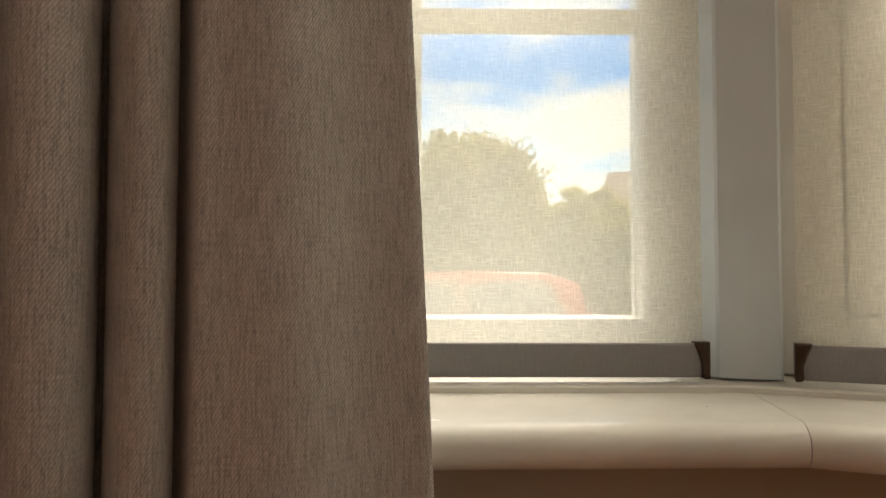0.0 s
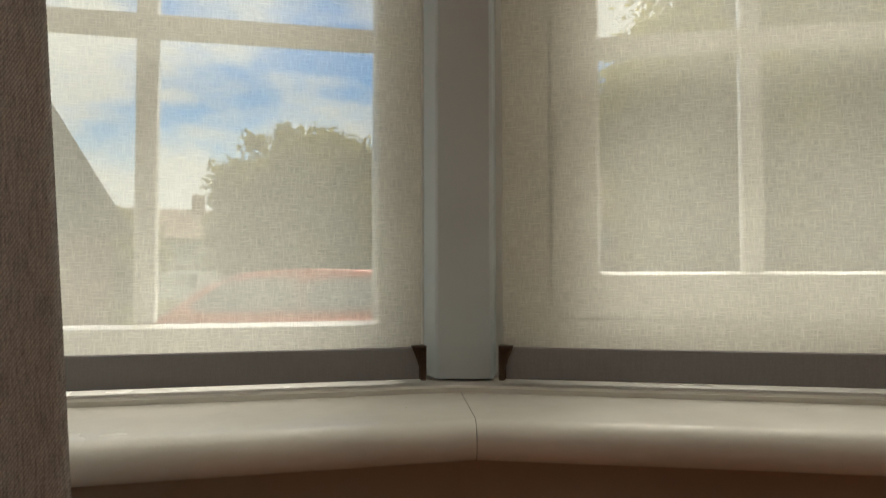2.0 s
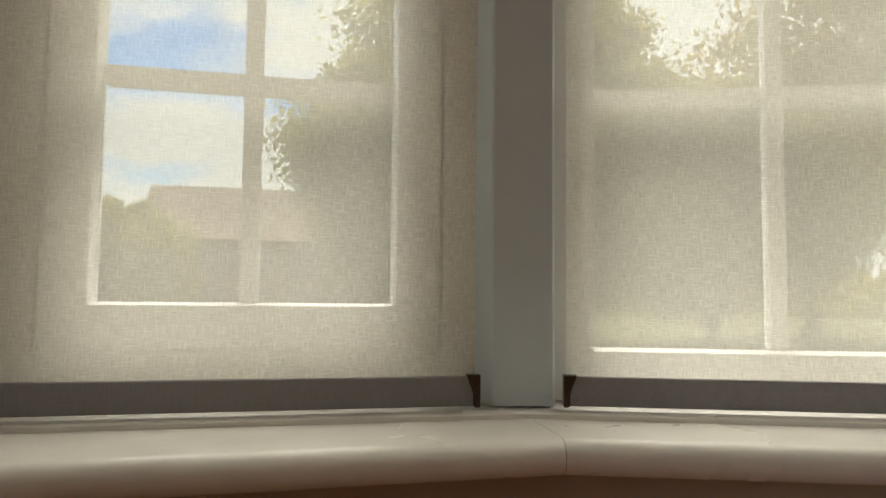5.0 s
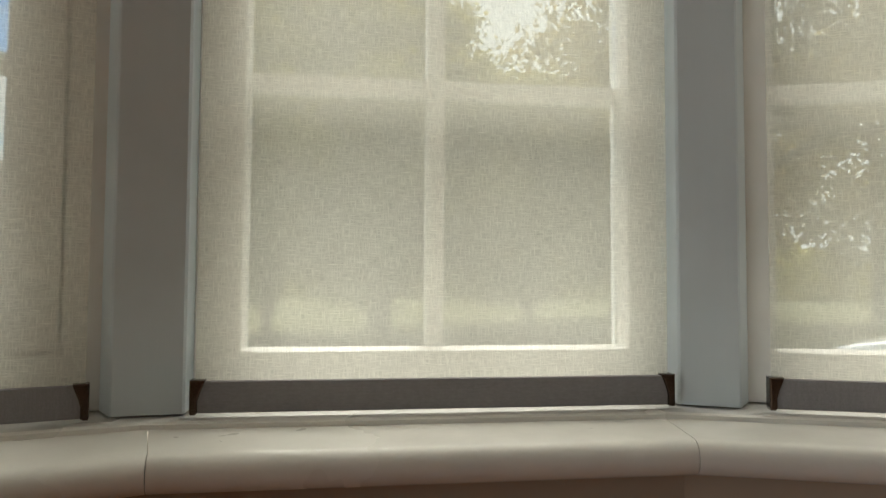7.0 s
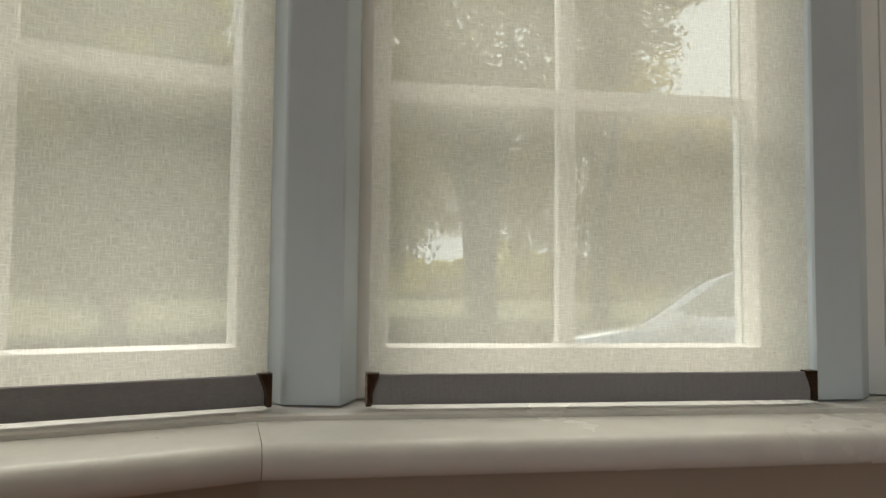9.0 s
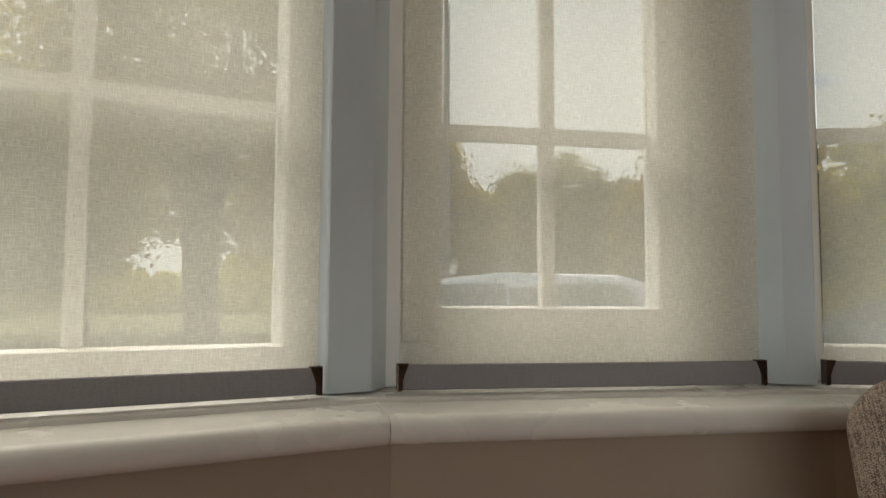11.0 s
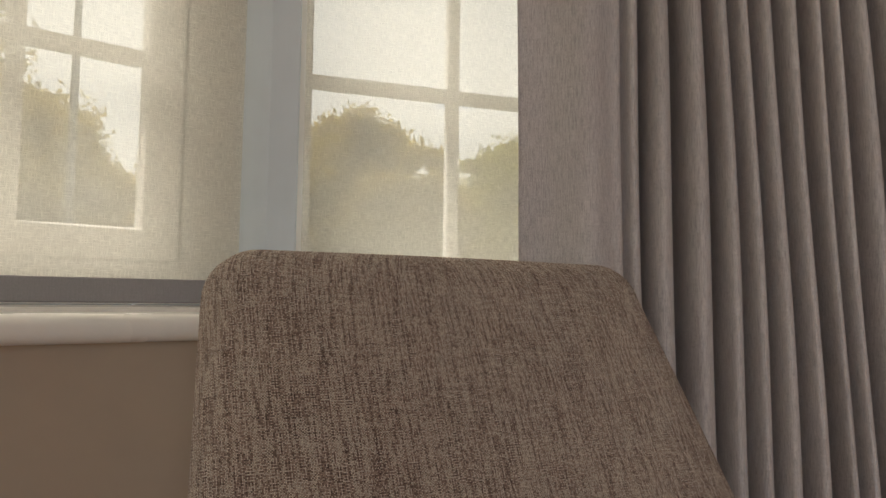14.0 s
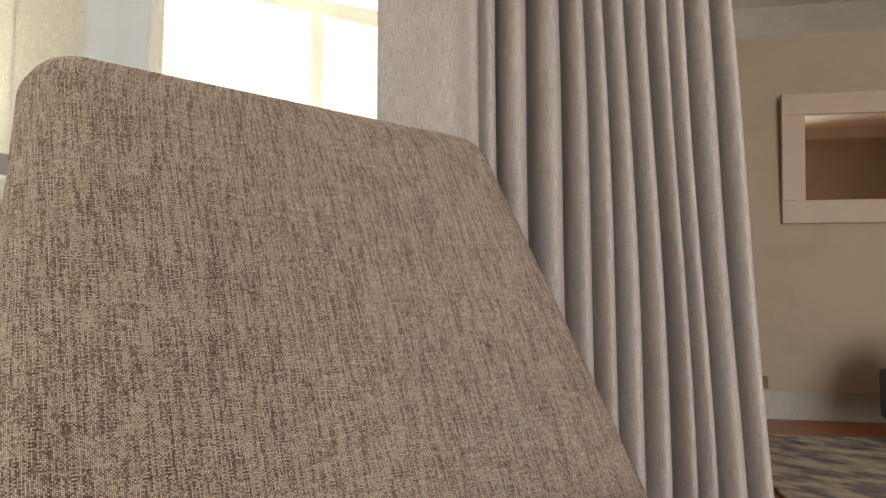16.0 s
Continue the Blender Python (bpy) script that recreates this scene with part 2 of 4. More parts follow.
def rug_pile():
    m = Mat("abstract_grey_cream_rug")
    a = m.noise(m.coords((2.6, 5.0, 1)), 1.9, 6, 0.62)
    b = m.noise(m.coords((3.0, 6.5, 1)), 2.3, 5, 0.7)
    f = m.noise(m.coords(), 240, 2)
    col = m.ramp(a, [(0.34, (0.13, 0.13, 0.17)), (0.46, (0.34, 0.31, 0.31)), (0.53, (0.66, 0.60, 0.50)), (0.7, (0.72, 0.65, 0.52))])
    col = m.mix(m.ramp(b, [(0.45, (0, 0, 0)), (0.6, (0.6, 0.6, 0.6))]), col, (0.30, 0.28, 0.30))
    return m.surface(col, 0.95, normal=m.bump(f, 0.6, 0.004), spec=0.1)


M_RUG = rug_pile()
M_SLATE_CLOTH = plain("slate_grey_velvet", (0.12, 0.13, 0.15), 0.85, var=0.2, scale=20)
M_DARKWOOD = plain("dark_stained_wood", (0.05, 0.025, 0.018), 0.4, var=0.3, scale=12)
M_BLUE_PLUSH = plain("blue_white_cushion_cloth", (0.16, 0.27, 0.36), 0.9, var=0.5, scale=14)
M_CREAM_PLUSH = plain("cream_fleece", (0.70, 0.66, 0.57), 0.95, var=0.1, scale=30)
M_BRASS_PLATE = plain("dark_bronze_plate", (0.07, 0.045, 0.03), 0.4, 0.6)

m_ = Mat("silvered_mirror")
M_MIRROR = m_.surface((0.80, 0.82, 0.80), 0.03, 1.0)
M_MIRRORFRAME = paint("pinkish_beige_frame_paint", (0.51, 0.405, 0.32), 0.5, 0.05)


def leaves(name, dark, mid, lite):
    m = Mat(name)
    geo = m.node("NewGeometry")
    r = geo.outputs["Random Per Island"]
    big = m.noise(m.coords(), 0.7, 3)
    col = m.ramp(m.math("ADD", m.math("MULTIPLY", r, 0.6), m.math("MULTIPLY", big, 0.4)), [(0.25, dark), (0.5, mid), (0.8, lite)])
    d = m.node("BsdfDiffuse", Color=col)
    t = m.node("BsdfTranslucent", Color=m.mix(0.5, col, (0.38, 0.30, 0.04)))
    s = m.node("MixShader", Fac=0.5)
    m.l.new(d.outputs[0], s.inputs[1])
    m.l.new(t.outputs[0], s.inputs[2])
    m.l.new(s.outputs[0], m.out.inputs["Surface"])
    return m.m


M_LEAF = leaves("green_leaves", (0.10, 0.105, 0.02), (0.25, 0.235, 0.05), (0.40, 0.36, 0.09))
M_LEAF_DARK = leaves("dark_green_leaves", (0.055, 0.060, 0.018), (0.14, 0.135, 0.040), (0.25, 0.225, 0.07))
M_LEAF_GOLD = leaves("yellowing_leaves", (0.12, 0.080, 0.012), (0.30, 0.205, 0.035), (0.46, 0.33, 0.075))


def bark_mat():
    m = Mat("grey_brown_bark")
    a = m.noise(m.coords((6, 6, 1.2)), 3.0, 6, 0.7)
    col = m.ramp(a, [(0.3, (0.03, 0.022, 0.016)), (0.6, (0.10, 0.075, 0.055)), (0.8, (0.16, 0.13, 0.10))])
    return m.surface(col, 0.95, normal=m.bump(a, 0.9, 0.03))


M_BARK = bark_mat()


def ground_mat():
    m = Mat("park_grass_and_verge")
    a = m.noise(m.coords(), 0.12, 4)
    b = m.noise(m.coords(), 14, 4, 0.7)
    col = m.ramp(a, [(0.35, (0.055, 0.055, 0.025)), (0.6, (0.09, 0.085, 0.04)), (0.8, (0.14, 0.12, 0.06))])
    col = m.mix(0.35, col, m.ramp(b, [(0.3, (0.03, 0.04, 0.018)), (0.7, (0.14, 0.135, 0.065))]))
    return m.surface(col, 0.95, normal=m.bump(b, 0.6, 0.03), spec=0.1)


M_GROUND = ground_mat()
M_ASPHALT = plain("grey_asphalt", (0.055, 0.055, 0.055), 0.9, var=0.3, scale=3.0, bump=0.5)
M_KERB = plain("concrete_kerb", (0.35, 0.34, 0.31), 0.85, var=0.2, scale=5.0, bump=0.3)
M_RED = plain("orange_red_car_paint", (0.62, 0.085, 0.03), 0.25, 0.0, var=0.05, coat=0.8)
M_WHITE_CAR = plain("white_car_paint", (0.80, 0.80, 0.79), 0.25, 0.0, var=0.03, coat=0.8)
M_SILVER_CAR = plain("silver_car_paint", (0.50, 0.52, 0.54), 0.3, 0.4, var=0.05, coat=0.8)
# Base colour lightened to stand for sky reflected in the glass.
M_CARGLASS = plain("sky_pale_glass", (0.24, 0.265, 0.27), 0.06, 0.0, spec=1.0, var=0.05)
M_TYRE = plain("black_rubber", (0.02, 0.02, 0.02), 0.9)
M_RIM = plain("alloy_rim", (0.45, 0.45, 0.46), 0.3, 0.9)
M_BUMPER = plain("black_plastic", (0.03, 0.03, 0.03), 0.6)
M_LAMPGLASS = plain("clear_lamp_glass", (0.75, 0.76, 0.76), 0.1, 0.0)
M_REDLAMP = plain("red_lamp_glass", (0.45, 0.02, 0.02), 0.15, 0.0)
M_RENDER_WALL = paint("white_rendered_wall", (0.78, 0.76, 0.70), 0.8, 0.05)
M_TIMBER = plain("black_stained_timber", (0.035, 0.028, 0.024), 0.7)
M_OUTFRAME = paint("white_outdoor_paint", (0.80, 0.79, 0.75), 0.45, 0.05)
M_MORTAR = plain("pale_mortar", (0.42, 0.38, 0.33), 0.95, var=0.1, scale=20)


def brick_mat():
    m = Mat("orange_red_brick")
    oi = m.node("ObjectInfo")
    col = m.ramp(oi.outputs["Random"], [(0.0, (0.36, 0.10, 0.04)), (0.5, (0.48, 0.15, 0.06)), (1.0, (0.54, 0.20, 0.085))])
    f = m.noise(m.coords(), 40, 4, 0.7)
    col = m.mix(0.3, col, m.ramp(f, [(0.3, (0.22, 0.08, 0.045)), (0.7, (0.55, 0.28, 0.17))]))
    return m.surface(col, 0.9, normal=m.bump(f, 0.5, 0.004))


M_BRICK = brick_mat()


def tiled(name, a, b, sx, sz):
    """Far roofs and brick walls: courses too small to tell apart."""
    m = Mat(name)
    n1 = m.noise(m.coords((sx, sx, sz)), 1.0, 3, 0.6)
    n2 = m.noise(m.coords(), 0.5, 3)
    col = m.mix(0.5, m.ramp(n1, [(0.3, a), (0.7, b)]), m.ramp(n2, [(0.3, a), (0.7, b)]))
    return m.surface(col, 0.9, normal=m.bump(n1, 0.5, 0.02))


M_ROOF = tiled("brown_roof_tiles", (0.085, 0.055, 0.04), (0.18, 0.13, 0.095), 2.5, 8)
M_ROOF_DARK = tiled("dark_roof_tiles", (0.05, 0.042, 0.038), (0.10, 0.085, 0.075), 2.5, 8)
M_FARBRICK = tiled("far_brown_brick", (0.20, 0.11, 0.07), (0.34, 0.20, 0.13), 4, 12)


# ---------- mesh helpers ----------
def link(name, bm, mat, parent=None, smooth=False):
    me = bpy.data.meshes.new(name)
    bmesh.ops.recalc_face_normals(bm, faces=bm.faces[:])
    bm.to_mesh(me)
    bm.free()
    if mat is not None:
        me.materials.append(mat)
    if smooth:
        for p in me.polygons:
            p.use_smooth = True
        me.set_sharp_from_angle(angle=radians(38))
    ob = new(name, me)
    if parent is not None:
        ob.parent = parent
    return ob


def part(name, bm, mat, parent, label="", smooth=False):
    ob = link(name, bm, mat, parent, smooth)
    return tagged(ob, label) if label else ob


def thing(name, label, category, group="", kind="", at=(0, 0, 0)):
    ob = new(name)
    ob.empty_display_size = 0.05
    ob.location = at
    return tagged(ob, label, category, group, kind)


def box(bm, lo, hi, m=None, bevel=0.0, seg=2):
    """An axis-aligned box between two corners, moved by m."""
    c = [(lo[i] + hi[i]) / 2 for i in range(3)]
    s = [abs(hi[i] - lo[i]) for i in range(3)]
    r = bmesh.ops.create_cube(bm, size=1.0, matrix=Matrix.Translation(c) @ Matrix.Diagonal((*s, 1)))
    vs = r["verts"]
    if bevel:
        es = list({e for v in vs for e in v.link_edges})
        rb = bmesh.ops.bevel(bm, geom=es, offset=bevel, segments=seg, profile=0.6, affect="EDGES")
        vs = list({v for f in rb["faces"] for v in f.verts} | {v for v in vs if v.is_valid})
    if m is not None:
        bmesh.ops.transform(bm, matrix=m, verts=vs)
    return vs


def prism(bm, pts, z0, z1, bevel=0.0):
    """An upright prism on a plan polygon."""
    lo = [bm.verts.new((x, y, z0)) for x, y in pts]
    hi = [bm.verts.new((x, y, z1)) for x, y in pts]
    n = len(pts)
    bm.faces.new(lo)
    bm.faces.new(hi)
    sides = [bm.faces.new((lo[i], lo[(i + 1) % n], hi[(i + 1) % n], hi[i])) for i in range(n)]
    if bevel:
        up = [e for i in range(n) for e in lo[i].link_edges if hi[i] in e.verts]
        bmesh.ops.bevel(bm, geom=up, offset=bevel, segments=3, profile=0.5, affect="EDGES")


def new_box(*a, **k):
    bm = bmesh.new()
    box(bm, *a, **k)
    return bm


def new_prism(*a, **k):
    bm = bmesh.new()
    prism(bm, *a, **k)
    return bm


def tube(bm, path, radii, sides=8):
    """A tapered limb through the points of a path."""
    rings = []
    for i, p in enumerate(path):
        a = path[max(i - 1, 0)]
        b = path[min(i + 1, len(path) - 1)]
        d = (Vector(b) - Vector(a)).normalized()
        q = d.to_track_quat("Z", "Y").to_matrix()
        rings.append([bm.verts.new(Vector(p) + q @ Vector((radii[i] * math.cos(k * 2 * math.pi / sides), radii[i] * math.sin(k * 2 * math.pi / sides), 0))) for k in range(sides)])
    for r0, r1 in zip(rings, rings[1:]):
        for k in range(sides):
            bm.faces.new((r0[k], r0[(k + 1) % sides], r1[(k + 1) % sides], r1[k]))
    bm.faces.new(rings[0])
    bm.faces.new(rings[-1])


# ---------- plan of the bow window ----------
LEN = (0.64, 0.58, 0.58, 0.58, 0.58, 0.64)      # the blinds' bottom bars
LIGHTS = [                  # left end of each bar and its direction in plan
    ((-0.302, 1.121), 1.5),
    ((0.421, 1.120), -21.9),
    ((1.049, 0.850), -40.2),
    ((1.543, 0.377), -59.8),
    ((1.881, -0.224), -78.6),
    ((2.003, -0.888), -96.0),
]
SASH = (False, True, False, False, True, False)
CEILING = 2.36
GROUND = -0.50
HEAD = 2.08                 # top of the window openings


def room(d, n, z=0.0):
    p = ROOM_D * d + ROOM_N * n
    return Vector((p.x, p.y, z))


ROOM_M = Matrix(((ROOM_D.x, ROOM_N.x, 0, 0), (ROOM_D.y, ROOM_N.y, 0, 0), (0, 0, 1, 0), (0, 0, 0, 1)))


def axes(i):
    (x, y), a = LIGHTS[i]
    u = Vector((math.cos(radians(a)), math.sin(radians(a))))
    return Vector((x, y)), u, Vector((-u.y, u.x))


def spot(i, s, v):
    o, u, w = axes(i)
    return o + u * s + w * v


def local(i):
    """Matrix of a light: x along its bar, y outward, z up."""
    o, u, w = axes(i)
    return Matrix(((u.x, w.x, 0, o.x), (u.y, w.y, 0, o.y), (0, 0, 1, 0), (0, 0, 0, 1)))


def corner(i, v):
    """Where the lines of light i and i+1, both set out by v, meet."""
    o, u, w = axes(i)
    p, q, x = axes(i + 1)
    a, b = o + w * v, p + x * v
    den = u.x * q.y - u.y * q.x
    t = ((b.x - a.x) * q.y - (b.y - a.y) * q.x) / den
    return a + u * t


def ends(i, v):
    """The plan ends of a strip along light i at the offset v, mitred to its neighbours."""
    a = corner(i - 1, v) if i > 0 else spot(0, -0.16, v)
    b = corner(i, v) if i < 5 else spot(5, LEN[5] + 0.16, v)
    return a, b


# ---------- room shell ----------
def strip(bm, i, v0, v1, z0, z1):
    a0, b0 = ends(i, v0)
    a1, b1 = ends(i, v1)
    prism(bm, [a0, b0, b1, a1], z0, z1)


for i in range(6):
    bm = bmesh.new()
    strip(bm, i, -0.095, 0.16, -0.1, 0.749)
    tagged(link(f"wall_under_window_{i + 1}", bm, M_WALL), "tan painted wall below the white window sill", "wall", kind="structure")
    bm = bmesh.new()
    strip(bm, i, 0.0, 0.16, HEAD, CEILING)
    tagged(link(f"wall_over_window_{i + 1}", bm, M_WALL), "tan painted wall above the bow window", "wall", kind="structure")

BAY_L, BAY_R = -1.06, 2.45


def room_wall(name, d0, n0, d1, n1, label):
    bm = bmesh.new()
    box(bm, (d0, n0, -0.1), (d1, n1, CEILING + 0.02), ROOM_M)
    return tagged(link(name, bm, M_WALL), label, "wall", kind="structure")


room_wall("wall_window_right", BAY_R, N_WALL - 0.25, D_RIGHT, N_WALL, "tan painted wall beside the bow window")
room_wall("wall_window_left", D_LEFT, N_WALL - 0.25, BAY_L, N_WALL, "tan painted wall beside the bow window")
room_wall("wall_side_right", D_RIGHT, N_WALL - 0.25, D_RIGHT + 0.2, N_BACK + 0.2, "tan painted side wall with a framed mirror")
room_wall("wall_back", D_LEFT, N_BACK, D_RIGHT, N_BACK + 0.2, "tan painted back wall")
# the left side wall has an added wide opening, out of view, for the fill lamp
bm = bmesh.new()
box(bm, (D_LEFT - 0.2, N_WALL - 0.25, -0.1), (D_LEFT, ADDED_OPENING[0], CEILING + 0.02), ROOM_M)
box(bm, (D_LEFT - 0.2, ADDED_OPENING[1], -0.1), (D_LEFT, N_BACK + 0.2, CEILING + 0.02), ROOM_M)
box(bm, (D_LEFT - 0.2, ADDED_OPENING[0], ADDED_OPENING[2]), (D_LEFT, ADDED_OPENING[1], CEILING + 0.02), ROOM_M)
tagged(link("wall_side_left", bm, M_WALL), "tan painted side wall with an added wide opening", "wall", kind="structure")
room_wall("wall_bay_return_right", BAY_R - 0.0, -0.33, BAY_R + 0.22, N_WALL - 0.254, "tan painted return at the end of the bow window")
room_wall("wall_bay_return_left", BAY_L - 0.22, -0.60, BAY_L + 0.0, N_WALL - 0.254, "tan painted return at the end of the bow window")

def bay_outline(v):
    """The bow's plan at an offset, closed along the room's wall."""
    pts = [ends(0, v)[0]] + [corner(i, v) for i in range(5)] + [ends(5, v)[1]]
    return pts + [room(BAY_R + 0.2, N_WALL - 0.246).xy, room(BAY_L - 0.2, N_WALL - 0.246).xy]


bm = bmesh.new()
box(bm, (D_LEFT - 0.2, N_WALL - 0.25, CEILING + 0.004), (D_RIGHT + 0.2, N_BACK + 0.2, CEILING + 0.2), ROOM_M)
prism(bm, bay_outline(0.18), CEILING + 0.003, CEILING + 0.2)
tagged(link("ceiling", bm, M_CEIL), "plain white painted ceiling", "ceiling", kind="structure")
bm = bmesh.new()
box(bm, (D_LEFT - 0.2, N_WALL - 0.25, -0.12), (D_RIGHT + 0.2, N_BACK + 0.2, -0.006), ROOM_M)
prism(bm, bay_outline(0.02), -0.12, -0.0065)
tagged(link("floor", bm, M_OAK), "orange oak floorboards along the skirting", "floor", kind="structure")


def moulding(name, profile, d0, n0, d1, n1, label, mat=M_TRIM):
    """A profile (out from the wall, height) run along a wall from one plan point to another."""
    bm = bmesh.new()
    a, b = room(d0, n0), room(d1, n1)
    along = (b - a).normalized()
    out = Vector((-along.y, along.x, 0))
    rings = [[bm.verts.new(p + out * o + Vector((0, 0, z))) for o, z in profile] for p in (a, b)]
    k = len(profile)
    for j in range(k):
        bm.faces.new((rings[0][j], rings[0][(j + 1) % k], rings[1][(j + 1) % k], rings[1][j]))
    bm.faces.new(rings[0])
    bm.faces.new(rings[1])
    return tagged(link(name, bm, mat), label, "trim", kind="structure")


SKIRT = [(0.0, -0.004), (0.022, -0.004), (0.022, 0.098), (0.018, 0.106), (0.018, 0.118), (0.012, 0.128), (0.008, 0.146), (0.0, 0.15)]
CROWN = [(0.0, CEILING + 0.002), (0.115, CEILING + 0.002), (0.115, CEILING - 0.02), (0.095, CEILING - 0.035), (0.07, CEILING - 0.05), (0.05, CEILING - 0.085),
         (0.045, CEILING - 0.12), (0.022, CEILING - 0.135), (0.02, CEILING - 0.17), (0.0, CEILING - 0.175)]
for nm, prof, lab in (("baseboard", SKIRT, "white moulded skirting board"), ("crown_moulding", CROWN, "white stepped ceiling cornice")):
    moulding(nm + "_right", prof, D_RIGHT, N_WALL, D_RIGHT, N_BACK, lab)
    moulding(nm + "_back", prof, D_RIGHT, N_BACK, D_LEFT, N_BACK, lab)
    if prof is CROWN:
        moulding(nm + "_left", prof, D_LEFT, N_BACK, D_LEFT, N_WALL, lab)
    else:
        moulding(nm + "_left_far", prof, D_LEFT, N_BACK, D_LEFT, ADDED_OPENING[1], lab)
        moulding(nm + "_left_near", prof, D_LEFT, ADDED_OPENING[0], D_LEFT, N_WALL, lab)

# floorboards along the far wall
board_floor = bpy.data.objects["floor"]
bm = new_box((0, 0, -0.006), (0.118, 4.5, 0.0), bevel=0.0015, seg=1)
first = part("floorboard", bm, M_OAK, board_floor)
first.matrix_world = ROOM_M @ Matrix.Translation((D_RIGHT - 0.145, 0.12, 0))
for k in range(1, 12):
    ob = new("floorboard", first.data)
    ob.parent = board_floor
    ob.matrix_world = ROOM_M @ Matrix.Translation((D_RIGHT - 0.145 - 0.12 * k, 0.12, 0))


# ---------- sill, posts and windows ----------
def rounded_nose(v_front, v_back, z_top, z_bot, n=10):
    """Cross-section of a window board with a bullnose: (offset, height)."""
    r = (z_top - z_bot) / 2
    pts = [(v_back, z_top)]
    for k in range(n + 1):
        a = math.pi / 2 + math.pi * k / n
        pts.append((v_front + r * 1.15 + 1.15 * r * math.cos(a), (z_top + z_bot) / 2 + r * math.sin(a)))
    pts.append((v_back, z_bot))
    return pts


NOSE_AT = (1.20, 1.11, 0.94, 0.88, 0.82, 0.80, 0.80)     # how far the nose stands out at each joint, of 0.17 m

JOINT_SHIFT = (0.0, 0.012, 0.020, 0.0, -0.014, 0.0, 0.0)  # the boards were cut a little off the mitre


def joint_ends(i, v):
    """Like ends(), for a board whose nose stands out by a different amount at each joint."""
    if v > -0.03:
        return ends(i, v)
    a, b = ends(i, v * NOSE_AT[i])[0], ends(i, v * NOSE_AT[i + 1])[1]
    return a + axes(max(i - 1, 0))[1] * JOINT_SHIFT[i], b + axes(i)[1] * JOINT_SHIFT[i + 1]


def run_profile(i, prof, gap=0.0):
    bm = bmesh.new()
    rings = []
    for e in (0, 1):
        ring = []
        for v, z in prof:
            a, b = joint_ends(i, v)
            d = (b - a).normalized() * gap
            p = a + d if e == 0 else b - d
            ring.append(bm.verts.new((p.x, p.y, z)))
        rings.append(ring)
    k = len(prof)
    for j in range(k):
        bm.faces.new((rings[0][j], rings[0][(j + 1) % k], rings[1][(j + 1) % k], rings[1][j]))
    bm.faces.new(rings[0])
    bm.faces.new(rings[1])
    return bm


NOSE = rounded_nose(-0.170, 0.06, 0.7872, 0.7495)
CAP = [(0.10, 0.7960), (-0.018, 0.7945), (-0.024, 0.7925), (-0.024, 0.7866), (0.10, 0.7866)]
for i in range(6):
    sill = tagged(link(f"window_sill_{i + 1}", run_profile(i, NOSE, 0.0004), M_SILL, smooth=True),
                  "glossy white painted window board with a rounded nose, chipped at the mitre", "window sill", "window boards", "structure")
    part("fillet", run_profile(i, CAP), M_SILL, sill)
    if i in (0, 1, 3):
        # the mitre opened up and shows a dark crack
        bm = bmesh.new()
        prev = None
        for v, z in NOSE[1:-1]:
            p = corner(i, v * NOSE_AT[i + 1] - 0.0006)
            d = axes(i)[1] * 0.00016
            p = p + axes(i)[1] * JOINT_SHIFT[i + 1]
            off = 0.0006 if z > 0.766 else -0.0006
            cur = [bm.verts.new((p.x - d.x, p.y - d.y, z + off)), bm.verts.new((p.x + d.x, p.y + d.y, z + off))]
            if prev and z < 0.777:
                bm.faces.new((prev[0], prev[1], cur[1], cur[0]))
            prev = cur
        part("mitre_crack", bm, M_DARKCRACK, sill, "dark crack along the mitre")

POST_GAP = ((0.018, 0.012), (0.022, 0.012), (0.018, 0.030), (0.014, 0.036), (0.046, 0.006))
def chip(i, s, v, z, size):
    """A nick in the gloss, down to the dark undercoat."""
    rnd = random.Random(int(s * 1000) + i)
    bm = bmesh.new()
    m = local(i) @ Matrix.Translation((s, v, z))
    ring = [bm.verts.new(m @ Vector((size * rnd.uniform(0.5, 1.2) * math.cos(k), 0.6 * size * rnd.uniform(0.5, 1.2) * math.sin(k), 0.0))) for k in (0, 1.1, 2.2, 3.1, 4.2, 5.3)]
    bm.faces.new(ring)
    part("paint_chip", bm, M_DARKCRACK, bpy.data.objects[f"window_sill_{i + 1}"], "small dark nick in the paint")


for nick in ((0, 0.50, -0.015, 0.7948, 0.0012), (0, 0.60, -0.10, 0.7875, 0.0014), (1, 0.31, -0.06, 0.7875, 0.0010), (2, 0.45, -0.07, 0.7875, 0.0018),
             (2, 0.30, -0.09, 0.7875, 0.0009), (3, 0.06, -0.05, 0.7875, 0.0012), (3, 0.20, -0.10, 0.7875, 0.0012), (4, 0.13, -0.015, 0.7948, 0.0014),
             (4, 0.14, -0.05, 0.7875, 0.0011), (2, 0.05, -0.09, 0.7875, 0.0014)):
    chip(*nick)

